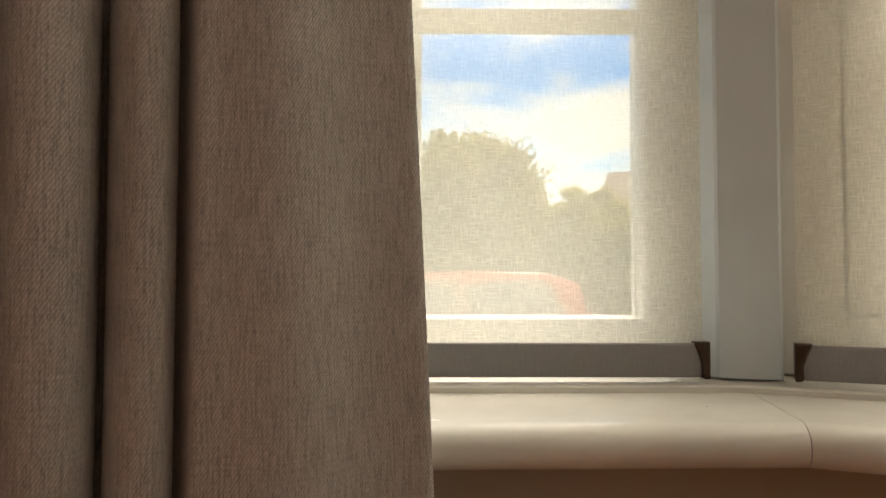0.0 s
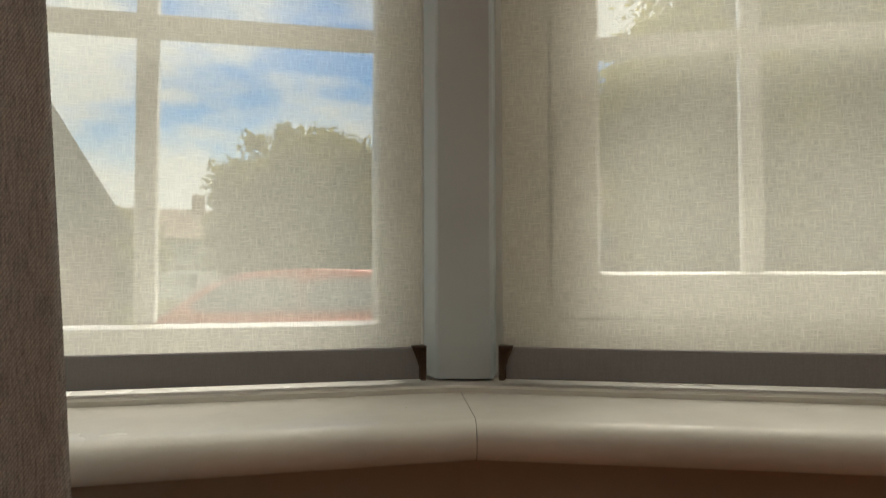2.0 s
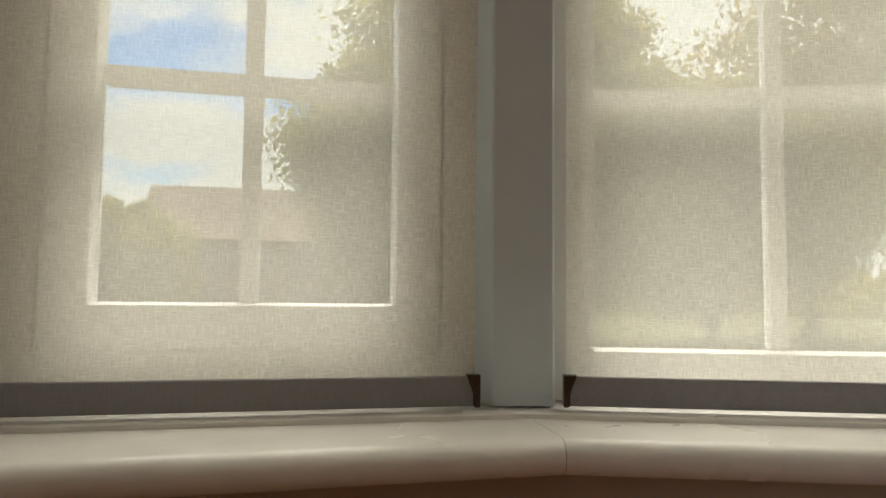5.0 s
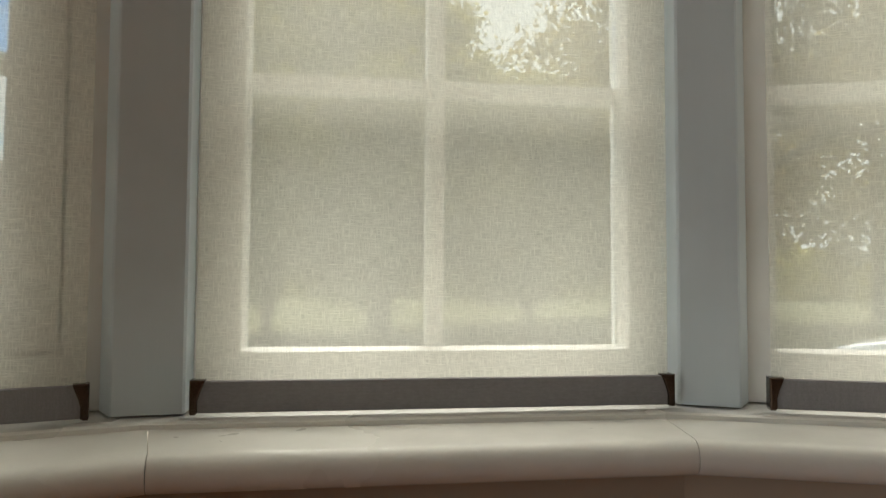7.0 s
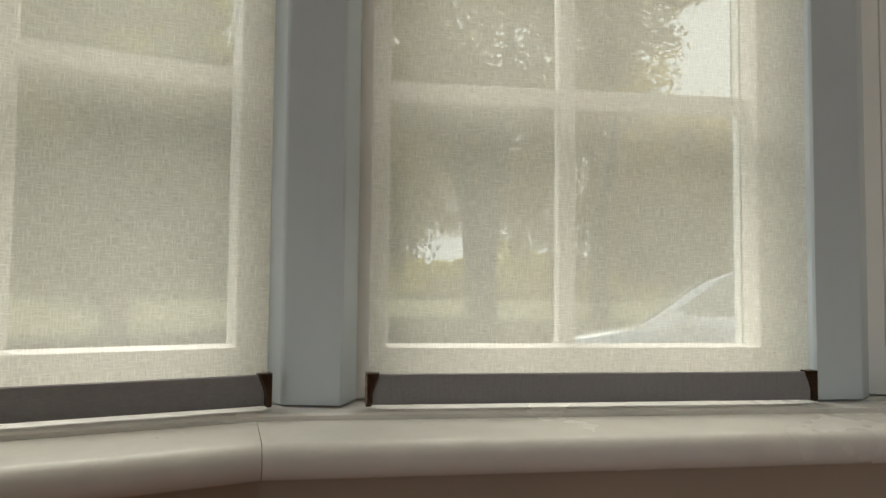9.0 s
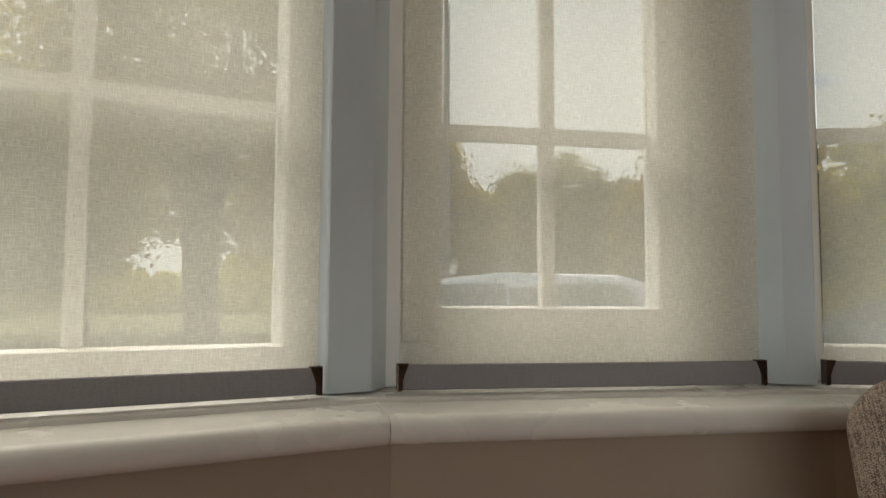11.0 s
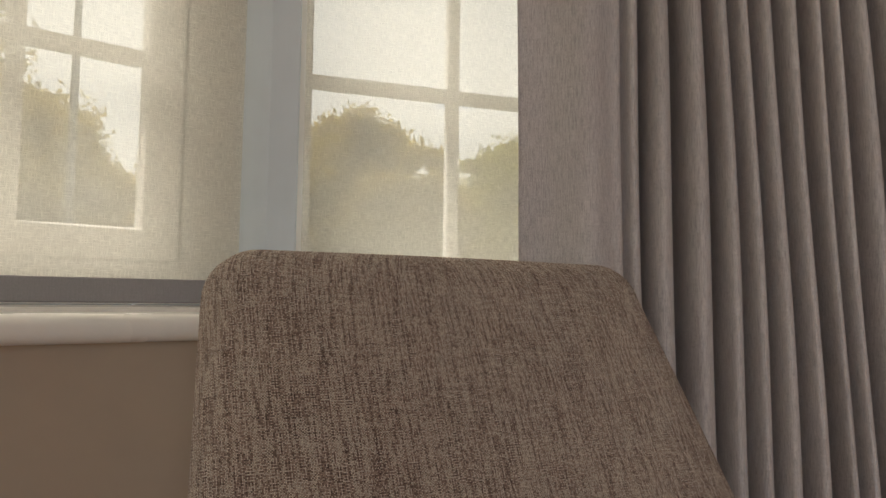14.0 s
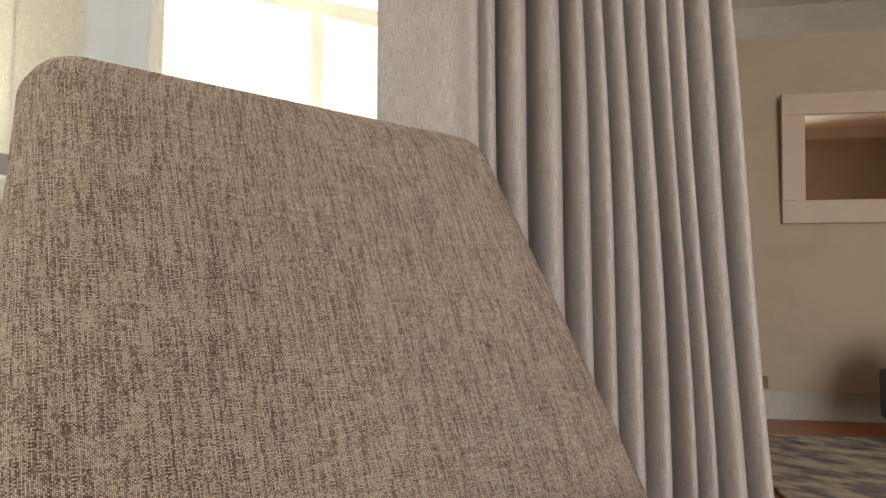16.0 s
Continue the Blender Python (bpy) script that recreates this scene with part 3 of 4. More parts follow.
for i in range(-1, 6):
    bm = bmesh.new()
    if i == -1:
        pts = [spot(0, -0.012, 0.012), spot(0, -0.012, 0.13), spot(0, -0.16, 0.13), spot(0, -0.16, 0.012)]
    elif i == 5:
        e = LEN[5]
        pts = [spot(5, e + 0.012, 0.012), spot(5, e + 0.16, 0.012), spot(5, e + 0.16, 0.13), spot(5, e + 0.012, 0.13)]
    else:
        e = LEN[i]
        a, b = POST_GAP[i]
        pts = [spot(i, e + a - 0.0028, 0.0150), spot(i, e + a, 0.012), spot(i + 1, -b, 0.012), spot(i + 1, -b + 0.0028, 0.0150),
               spot(i + 1, -0.010, 0.060), spot(i + 1, -0.010, 0.135), corner(i, 0.15), spot(i, e + 0.010, 0.135), spot(i, e + 0.010, 0.060)]
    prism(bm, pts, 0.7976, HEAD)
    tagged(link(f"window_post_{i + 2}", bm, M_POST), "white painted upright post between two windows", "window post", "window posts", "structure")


def frame_ring(bm, i, s0, s1, z0, z1, wl_, wr, wb, wt, v0, v1, bevel):
    """Four mitre-butted members round an opening."""
    m = local(i)
    box(bm, (s0, v0, z0), (s0 + wl_, v1, z1), m, bevel)
    box(bm, (s1 - wr, v0, z0), (s1, v1, z1), m, bevel)
    box(bm, (s0 + wl_ - 0.002, v0 + 0.001, z0), (s1 - wr + 0.002, v1 - 0.001, z0 + wb), m, bevel)
    box(bm, (s0 + wl_ - 0.002, v0 + 0.001, z1 - wt), (s1 - wr + 0.002, v1 - 0.001, z1), m, bevel)


def sloped_bead(bm, i, s0, s1, z0, z1, d, v0, v1):
    """A glazing bead that slopes from (opening, v0) in to (opening less d, v1), mitred at the corners."""
    m = local(i)
    o = [(s0, z0), (s1, z0), (s1, z1), (s0, z1)]
    n = [(s0 + d, z0 + d), (s1 - d, z0 + d), (s1 - d, z1 - d), (s0 + d, z1 - d)]
    ov = [bm.verts.new(m @ Vector((s, v0, z))) for s, z in o]
    nv = [bm.verts.new(m @ Vector((s, v1, z))) for s, z in n]
    bv = [bm.verts.new(m @ Vector((s, v1 + 0.006, z))) for s, z in n]
    for k in range(4):
        j = (k + 1) % 4
        bm.faces.new((ov[k], ov[j], nv[j], nv[k]))
        bm.faces.new((nv[k], nv[j], bv[j], bv[k]))


MUNT_ZS = (1.221, 1.207, 1.211, 1.207, 1.202, 1.218)
# glass edges left and right, height of its foot, middle of the upright bar; and the sash round it
PANES = ((0.050, 0.590, 0.862, 0.319), (0.118, 0.482, 0.923, 0.299), (0.049, 0.546, 0.867, 0.291),
         (0.030, 0.540, 0.866, 0.277), (0.079, 0.437, 0.920, 0.257), (0.028, 0.585, 0.859, 0.312))
SASHES = {1: (0.059, 0.545), 4: (0.016, 0.499)}
for i in range(6):
    win = thing(f"window_{i + 1}", "white painted casement window with glazing bars" if SASH[i] else "white painted fixed window with glazing bars",
                "window", "bow windows", "structure")
    bm = bmesh.new()
    s0, s1, z0, mid = PANES[i]
    MUNT_Z = MUNT_ZS[i]
    lo, hi = -0.012, LEN[i] + 0.012
    if i == 4:
        hi += 0.03
    if SASH[i]:
        a, b = SASHES[i]
        frame_ring(bm, i, lo, hi, 0.7976, HEAD, a - lo - 0.004, hi - b - 0.004, 0.0655, 0.06, 0.060, 0.125, 0.002)
        # the stop that the sash closes against
        frame_ring(bm, i, a - 0.012, b + 0.012, 0.855, HEAD - 0.05, 0.022, 0.022, 0.022, 0.022, 0.1205, 0.1275, 0.0)
        part("window_frame", bm, M_FRAME, win)
        bm = bmesh.new()
        frame_ring(bm, i, a, b, 0.867, HEAD - 0.0615, s0 - a - 0.003, b - s1 - 0.003, z0 - 0.867 - 0.003, 0.05, 0.068, 0.120, 0.004)
        sloped_bead(bm, i, s0 - 0.004, s1 + 0.004, z0 - 0.004, HEAD - 0.114, 0.004, 0.0675, 0.085)
        part("sash", bm, M_FRAME, win)
        ztop, gv = HEAD - 0.12, 0.098
    else:
        frame_ring(bm, i, lo, hi, 0.7976, HEAD, s0 - 0.003 - lo, hi - s1 - 0.003, z0 - 0.7976 - 0.003, 0.06, 0.060, 0.125, 0.003)
        part("window_frame", bm, M_FRAME, win)
        bm = bmesh.new()
        sloped_bead(bm, i, s0 - 0.004, s1 + 0.004, z0 - 0.004, HEAD - 0.064, 0.004, 0.0595, 0.080)
        part("glazing_bead", bm, M_FRAME, win)
        ztop, gv = HEAD - 0.07, 0.098
    mw = 0.0122
    zs = [z0, MUNT_Z - mw, MUNT_Z + mw, MUNT_Z + 0.36 - mw, MUNT_Z + 0.36 + mw, ztop]
    m = local(i)
    for zz in (MUNT_Z, MUNT_Z + 0.36):
        part("glazing_bar", new_box((s0, gv - 0.012, zz - mw), (s1, gv + 0.016, zz + mw), m, 0.004), M_FRAME, win)
    part("glazing_bar", new_box((mid - mw, gv - 0.011, z0), (mid + mw, gv + 0.015, ztop), m, 0.004), M_FRAME, win)
    for a, b in ((s0, mid - mw), (mid + mw, s1)):
        for c, d in ((zs[0], zs[1]), (zs[2], zs[3]), (zs[4], zs[5])):
            ob = part("pane", new_box((a - 0.002, gv + 0.001, c - 0.002), (b + 0.002, gv + 0.005, d + 0.002), m), M_GLASS, win)
            ob.visible_shadow = False


# ---------- roller blinds ----------
def uv_sheet(name, rows, uvs, mat, parent, smooth=True):
    """A sheet from rows of points, with metre-scaled uv from rows of pairs."""
    nr, nc = len(rows), len(rows[0])
    verts = [tuple(p) for r in rows for p in r]
    faces = [(r * nc + c, r * nc + c + 1, (r + 1) * nc + c + 1, (r + 1) * nc + c) for r in range(nr - 1) for c in range(nc - 1)]
    me = bpy.data.meshes.new(name)
    me.from_pydata(verts, [], faces)
    flat = [q for r in uvs for q in r]
    lay = me.uv_layers.new(name="metres")
    for lp in me.loops:
        lay.data[lp.index].uv = flat[lp.vertex_index]
    me.materials.append(mat)
    if smooth:
        for p in me.polygons:
            p.use_smooth = True
    ob = new(name, me)
    ob.parent = parent
    return ob


def box_uv(ob):
    """Metre-scaled uv by the larger axes of each face, in the object's own frame."""
    me = ob.data
    lay = me.uv_layers.new(name="metres")
    for p in me.polygons:
        n = p.normal
        for li in p.loop_indices:
            c = me.vertices[me.loops[li].vertex_index].co
            lay.data[li].uv = (c.x + c.y if abs(n.z) < 0.7 else c.x, c.z if abs(n.z) < 0.7 else c.y)


def cap_mesh(m, flip, length):
    """A bronze end cap: broad at its top, waisted, with a foot."""
    bm = bmesh.new()
    prof = [(0.0, 0.0385), (0.0165, 0.0385), (0.0155, 0.034), (0.0115, 0.024), (0.0085, 0.014), (0.0085, 0.001), (0.006, -0.001), (0.001, -0.001), (0.0, 0.002)]
    front, back = [], []
    for s, z in prof:
        x = length - s if flip else s
        front.append(bm.verts.new(m @ Vector((x, -0.0095, 0.8 + z))))
        back.append(bm.verts.new(m @ Vector((x, 0.0095, 0.8 + z))))
    k = len(prof)
    f = bm.faces.new(front)
    bm.faces.new(back)
    for j in range(k):
        bm.faces.new((front[j], front[(j + 1) % k], back[(j + 1) % k], back[j]))
    bmesh.ops.recalc_face_normals(bm, faces=bm.faces[:])
    es = list(f.edges)
    bmesh.ops.bevel(bm, geom=es, offset=0.0018, segments=2, profile=0.6, affect="EDGES")
    return bm


for i in range(6):
    m = local(i)
    BAR = LEN[i]
    blind = thing("roller_blind", "cream sheer roller blind drawn down to a grey bottom bar", "blind", "roller blinds", at=m @ Vector((BAR / 2, 0, 0.8)))
    inv = Matrix.Translation(-(m @ Vector((BAR / 2, 0, 0.8))))
    rows, uvs = [], []
    for r in range(21):
        z = 0.834 + (HEAD - 0.06 - 0.834) * r / 20
        rows.append([inv @ m @ Vector((0.004 + (BAR - 0.008) * c / 12, 0.003 + 0.0012 * math.sin(c * 1.1 + i) * math.sin(r * 0.5 + i), z)) for c in range(13)])
        uvs.append([(BAR * c / 12 + i * 3.1, z) for c in range(13)])
    uv_sheet("cloth", rows, uvs, M_BLIND, blind)
    bm = new_box((0.007, -0.0055, 0.8005), (BAR - 0.007, 0.0055, 0.8365), inv @ m, 0.0022, 2)
    ob = part("bottom_bar", bm, M_BARCLOTH, blind, "grey cloth-covered bottom bar")
    box_uv(ob)
    for flip in (False, True):
        part("end_cap", cap_mesh(inv @ m, flip, BAR), M_BRONZE, blind, "polished bronze end cap")
    bm = bmesh.new()
    bmesh.ops.create_cone(bm, cap_ends=True, segments=20, radius1=0.019, radius2=0.019, depth=BAR - 0.01,
                          matrix=inv @ m @ Matrix.Translation((BAR / 2, 0.02, HEAD - 0.045)) @ Matrix.Rotation(radians(90), 4, "Y"))
    part("roller", bm, M_BLIND, blind)


# ---------- curtains ----------
def curtain(label, start, way, panel, pitch, n_folds, depth, lean, flare, side, seed, bow=0.016):
    """A floor-length curtain from its leading edge along 'way': a flat leading panel, then stacked round pleats."""
    rnd = random.Random(seed)
    plan = []                                  # (along, towards the room)
    for k in range(25):
        s = panel * k / 24
        plan.append((s, bow * (0.5 - 0.5 * math.cos(2 * math.pi * (k / 24) ** 1.6)) - 0.4 * bow * math.sin(math.pi * k / 24)))
    s = panel
    for f in range(n_folds):
        p = pitch * rnd.uniform(0.72, 1.3)
        dp = depth * rnd.uniform(0.8, 1.2)
        gap = rnd.uniform(0.12, 0.36)
        for k in range(1, 25):
            # a lobe: nearly round towards the room, with a narrow gap behind it
            f = k / 24
            if f < 0.13:
                plan.append((s + p * gap * f / 0.13, -dp))
                continue
            a = math.pi * (f - 0.13) / 0.87
            q = math.sin(a) if k < 24 else 0.0
            plan.append((s + p * (gap + (1 - gap) * (0.5 - 0.5 * math.cos(a))) - 0.05 * p * math.sin(2 * a), -dp + dp * q ** 0.75))
        s += p
    way = Vector(way).normalized()
    face = Vector((-way.y, way.x)) * side
    rows, uvs = [], []
    zs = [0.015 + (2.26 - 0.015) * r / 44 for r in range(45)]
    for z in zs:
        k = 1 + flare * (0.9 - z)
        row, uvr, arc, last = [], [], 0.0, None
        for j, (a, b) in enumerate(plan):
            wob = 0.004 * math.sin(3.1 * z + 9 * a + seed) + 0.003 * math.sin(7.3 * z + 23 * a)
            q = Vector(start) + way * (a * k - lean * (0.9 - z) * max(0.0, 1 - a / panel) + 0.25 * wob) + face * (b * (1 + 0.25 * (0.9 - z) * flare) + wob)
            if last is not None:
                arc += (Vector(plan[j]) - last).length
            last = Vector(plan[j])
            row.append((q.x - start[0], q.y - start[1], z))
            uvr.append((arc, z))
        rows.append(row)
        uvs.append(uvr)
    top = thing("curtain", label, "curtain", "curtains", at=(start[0], start[1], 0))
    ob = uv_sheet("drape", rows, uvs, M_CURTAIN, top)
    so = ob.modifiers.new("thickness", "SOLIDIFY")
    so.thickness, so.offset = 0.0022, 0.0
    # heading tape and track above
    bm = bmesh.new()
    L = plan[-1][0] + 0.04
    m = Matrix(((way.x, face.x, 0, 0), (way.y, face.y, 0, 0), (0, 0, 1, 0), (0, 0, 0, 1)))
    box(bm, (-0.02, -depth * 0.5 - 0.012, 2.262), (L, -depth * 0.5 + 0.012, CEILING + 0.003), m, 0.002)
    part("track", bm, M_TRIM, top, "white curtain track under the ceiling")
    return top


curtain("taupe herringbone curtain gathered beside the bow window", (0.048, 0.826), (-0.89, -0.45), 0.138, 0.050, 8, 0.058, 0.058, 0.0, 1, 3)
curtain("taupe herringbone curtain gathered in deep folds behind the chair", (1.692, -1.135), (-0.465, -0.88), 0.150, 0.0405, 11, 0.115, -0.01, 0.10, -1, 8, 0.034)


# ---------- upholstered chair ----------
def chair():
    base = Vector((1.32, -0.98, 0.0))
    top = thing("dining_chair", "brown melange upholstered dining chair with a tall tapered back", "chair", at=base)
    # the back's own frame: across, up along the lean, through
    across = Vector((0.0885, -0.996, 0)).normalized()
    up = Vector((0.4388, 0.0, 1.0)).normalized()
    thr = across.cross(up).normalized()
    if thr.x < 0:
        thr = -thr
    face0 = Vector((1.0748 + 0.0885 * 0.96, -0.96, 0.0))
    kz = up.z
    q_top, q_bot = 0.872 / kz, 0.40 / kz

    def edges(q):
        z = q * kz
        left = 0.279 + 0.08 * (0.86 - z)
        right = 0.277 + 0.26 * (0.86 - z) - 0.06 * (0.86 - z) ** 2
        return -left, right

    def outline(shrink):
        """Round the back, clockwise from the bottom left; the two upper corners are round."""
        pts = []
        r = max(0.058 - shrink, 0.010)
        qt = q_top - shrink
        for k in range(14):
            q = q_bot + (qt - r - q_bot) * k / 14
            pts.append((edges(q)[0] + shrink, q))
        l = edges(qt - r)[0] + shrink
        for k in range(9):
            a = math.pi - math.pi / 2 * k / 8
            pts.append((l + r + r * math.cos(a), qt - r + r * math.sin(a)))
        rr = edges(qt - r)[1] - shrink
        for k in range(1, 13):
            pts.append((l + r + (rr - l - 2 * r) * k / 13, qt + 0.004 * math.sin(math.pi * k / 13)))
        for k in range(9):
            a = math.pi / 2 - math.pi / 2 * k / 8
            pts.append((rr - r + r * math.cos(a), qt - r + r * math.sin(a)))
        for k in range(1, 15):
            q = qt - r + (q_bot - (qt - r)) * k / 14
            pts.append((edges(q)[1] - shrink, q))
        return pts

    T = 0.075
    layers = []
    for sh, dpt in ((0.20, -0.006), (0.12, -0.004), (0.06, -0.001), (0.030, 0.003), (0.014, 0.010), (0.004, 0.021), (0.0, 0.036),
                    (0.003, 0.055), (0.012, 0.068), (0.028, T), (0.12, T + 0.004), (0.20, T + 0.006)):
        ring = []
        for p, q in outline(sh):
            hollow = 0.10 * (p * p)          # the back wraps a little round the sitter
            pos = face0 + across * p + up * q + thr * (dpt - hollow + 0.006)
            ring.append(pos - base)
        layers.append(ring)
    verts = [tuple(v) for r in layers for v in r]
    n = len(layers[0])
    faces = []
    for a in range(len(layers) - 1):
        for k in range(n - 1):
            faces.append((a * n + k, a * n + k + 1, (a + 1) * n + k + 1, (a + 1) * n + k))
        faces.append((a * n + n - 1, a * n, (a + 1) * n, (a + 1) * n + n - 1))
    # close both faces with strips across
    for start in (0, (len(layers) - 1) * n):
        for k in range(n // 2 - 1):
            faces.append((start + k, start + k + 1, start + n - 2 - k, start + n - 1 - k))
    me = bpy.data.meshes.new("backrest")
    me.from_pydata(verts, [], faces)
    me.materials.append(M_CHAIR)
    bm = bmesh.new()
    bm.from_mesh(me)
    bmesh.ops.recalc_face_normals(bm, faces=bm.faces[:])
    bm.to_mesh(me)
    bm.free()
    lay = me.uv_layers.new(name="metres")
    for lp in me.loops:
        c = me.vertices[lp.vertex_index].co + base - face0
        pa = c.dot(across)
        lay.data[lp.index].uv = (pa + 0.9 * c.dot(thr) * (1 if pa > 0 else -1), c.dot(up))
    for p in me.polygons:
        p.use_smooth = True
    ob = new("backrest", me)
    ob.parent = top
    # seat and legs
    ff = Matrix.Rotation(math.atan2(-0.0885, -0.996) + math.pi / 2, 4, "Z")
    seat = part("seat", new_box((-0.24, -0.25, 0.33), (0.20, 0.25, 0.425), ff, 0.03, 4), M_CHAIR, top, smooth=True)
    box_uv(seat)
    for sx in (-0.19, 0.16):
        for sy in (-0.20, 0.20):
            bm = bmesh.new()
            a = ff @ Vector((sx, sy, 0.35))
            b = ff @ Vector((sx * 1.15, sy * 1.12, 0.0))
            tube(bm, [b, (a + b) / 2, a], [0.012, 0.017, 0.022], 10)
            part("leg", bm, M_DARKWOOD, top)
    return top


chair()


# ---------- far end of the room ----------
# the mirror hangs tilted forward from its top edge
mirror = thing("wall_mirror", "wide wall mirror in a flat pinkish-beige frame, tilted forward", "mirror")
mirror.matrix_world = ROOM_M @ Matrix.Translation((D_RIGHT - 0.003, 1.65, 1.09)) @ Matrix.Rotation(radians(-3.9), 4, "Y")
for lo, hi in (((-0.030, -0.60, 0.0), (0.0, 0.60, 0.13)), ((-0.030, -0.60, 0.61), (0.0, 0.60, 0.73)),
               ((-0.031, -0.60, 0.129), (0.0, -0.478, 0.611)), ((-0.031, 0.478, 0.129), (0.0, 0.60, 0.611))):
    part("frame_rail", new_box(lo, hi, None, 0.004), M_MIRRORFRAME, mirror)
part("glass", new_box((-0.012, -0.485, 0.12), (-0.002, 0.485, 0.62)), M_MIRROR, mirror, "silvered mirror glass")

rug = tagged(link("rug", new_box((1.9, 0.55, -0.001), (4.68, 4.0, 0.012), ROOM_M, 0.004), M_RUG),
             "abstract grey and cream patterned rug on the oak floor", "rug")

sock = thing("wall_socket", "small dark bronze socket plate above the skirting", "socket", at=room(D_RIGHT, 0.9, 0.2))
sm_ = Matrix.Translation(-room(D_RIGHT, 0.9, 0.2)) @ ROOM_M @ Matrix.Translation((D_RIGHT, 0, 0))
part("plate", new_box((-0.010, 0.855, 0.165), (-0.0005, 0.955, 0.235), sm_, 0.002), M_BRASS_PLATE, sock)
for dn in (0.880, 0.920):
    part("rocker", new_box((-0.015, dn, 0.205), (-0.0095, dn + 0.014, 0.225), sm_, 0.001), M_BUMPER, sock)


def stool(d, n):
    o = room(d, n)
    t = thing("upholstered_stool", "slate grey upholstered stool on dark tapered wooden legs", "stool", at=o)
    mm = Matrix(((ROOM_D.x, ROOM_N.x, 0, 0), (ROOM_D.y, ROOM_N.y, 0, 0), (0, 0, 1, 0), (0, 0, 0, 1)))
    part("seat", new_box((-0.28, -0.02, 0.095), (0.28, 0.62, 0.335), mm, 0.03, 3), M_SLATE_CLOTH, t, smooth=True)
    for sx in (-0.23, 0.23):
        for sy in (0.03, 0.56):
            bm = bmesh.new()
            a = mm @ Vector((sx, sy, 0.12))
            b = mm @ Vector((sx * 1.05, sy, 0.0115))
            tube(bm, [b, (a + b) / 2, a], [0.012, 0.018, 0.026], 8)
            part("leg", bm, M_DARKWOOD, t)
    c = tagged(link("cushion", new_box((-0.16, 0.0, 0.334), (0.16, 0.30, 0.385), Matrix.Translation(o) @ mm, 0.022, 3), M_BLUE_PLUSH, smooth=True),
               "small blue and white cushion lying on the stool", "cushion")
    bm = bmesh.new()
    bmesh.ops.create_icosphere(bm, subdivisions=3, radius=0.13, matrix=Matrix.Translation(o + mm @ Vector((0, 0.2, 0.435))) @ Matrix.Diagonal((1.1, 1.1, 0.42, 1)))
    for v in bm.verts:
        v.co += Vector(noise.noise_vector(v.co * 18)) * 0.012
    tagged(link("folded_throw", bm, M_CREAM_PLUSH, smooth=True), "cream fleece throw bundled on the cushion", "throw")


stool(4.45, 1.335)


# ---------- outdoors ----------
bm = bmesh.new()
GN, GS = 40, 600.0
grid = [[bm.verts.new((-GS + 2 * GS * i / GN, -GS + 2 * GS * j / GN, GROUND)) for j in range(GN + 1)] for i in range(GN + 1)]
for i in range(GN):
    for j in range(GN):
        bm.faces.new((grid[i][j], grid[i + 1][j], grid[i + 1][j + 1], grid[i][j + 1]))
tagged(link("ground", bm, M_GROUND), "mown park grass and verge outside the house", "ground", kind="structure")


def arc_strip(r0, r1, z0, z1, a0=-150, a1=60, n=50):
    """A band round the bow window, as the street bends round the corner plot."""
    bm = bmesh.new()
    prev = None
    for k in range(n + 1):
        a = radians(a0 + (a1 - a0) * k / n)
        c = [(0.6 - r * math.sin(a), 0.2 + r * math.cos(a)) for r in (r0, r1)]
        cur = [bm.verts.new((*c[0], z0)), bm.verts.new((*c[1], z0)), bm.verts.new((*c[1], z1)), bm.verts.new((*c[0], z1))]
        if prev:
            for j in range(4):
                bm.faces.new((prev[j], prev[(j + 1) % 4], cur[(j + 1) % 4], cur[j]))
        else:
            bm.faces.new(cur)
        prev = cur
    bm.faces.new(prev)
    return bm


tagged(link("road", arc_strip(7.2, 14.5, GROUND - 0.1, GROUND + 0.004), M_ASPHALT), "worn grey asphalt street in front of the house", "road", kind="structure")
tagged(link("kerb_near", arc_strip(7.0, 7.196, GROUND - 0.1, GROUND + 0.10), M_KERB), "pale concrete kerb along the street", "kerb", kind="structure")
tagged(link("kerb_far", arc_strip(14.504, 14.7, GROUND - 0.1, GROUND + 0.10), M_KERB), "pale concrete kerb along the park", "kerb", kind="structure")


def bearing(deg, dist, z=GROUND, eye=(0.6, 0.1)):
    """A place at a bearing (degrees to the left of +y) and distance from the bay."""
    a = radians(deg)
    return Vector((eye[0] - dist * math.sin(a), eye[1] + dist * math.cos(a), z))


def leaf_quads(rng, places, size):
    """One small bent diamond at each place, turned at random."""
    n = len(places)
    a = rng.normal(size=(n, 3))
    a /= np.linalg.norm(a, axis=1)[:, None]
    b = np.cross(a, rng.normal(size=(n, 3)))
    b /= np.linalg.norm(b, axis=1)[:, None]
    c = np.cross(a, b)
    s_ = size * rng.uniform(0.7, 1.6, (n, 1))
    quads = np.stack((places - a * s_ * 0.5, places - b * s_ * 0.32 + c * s_ * 0.06, places + a * s_ * 0.55, places + b * s_ * 0.32 + c * s_ * 0.06), axis=1)
    return quads.reshape(-1, 3).tolist(), np.arange(4 * n).reshape(-1, 4).tolist()


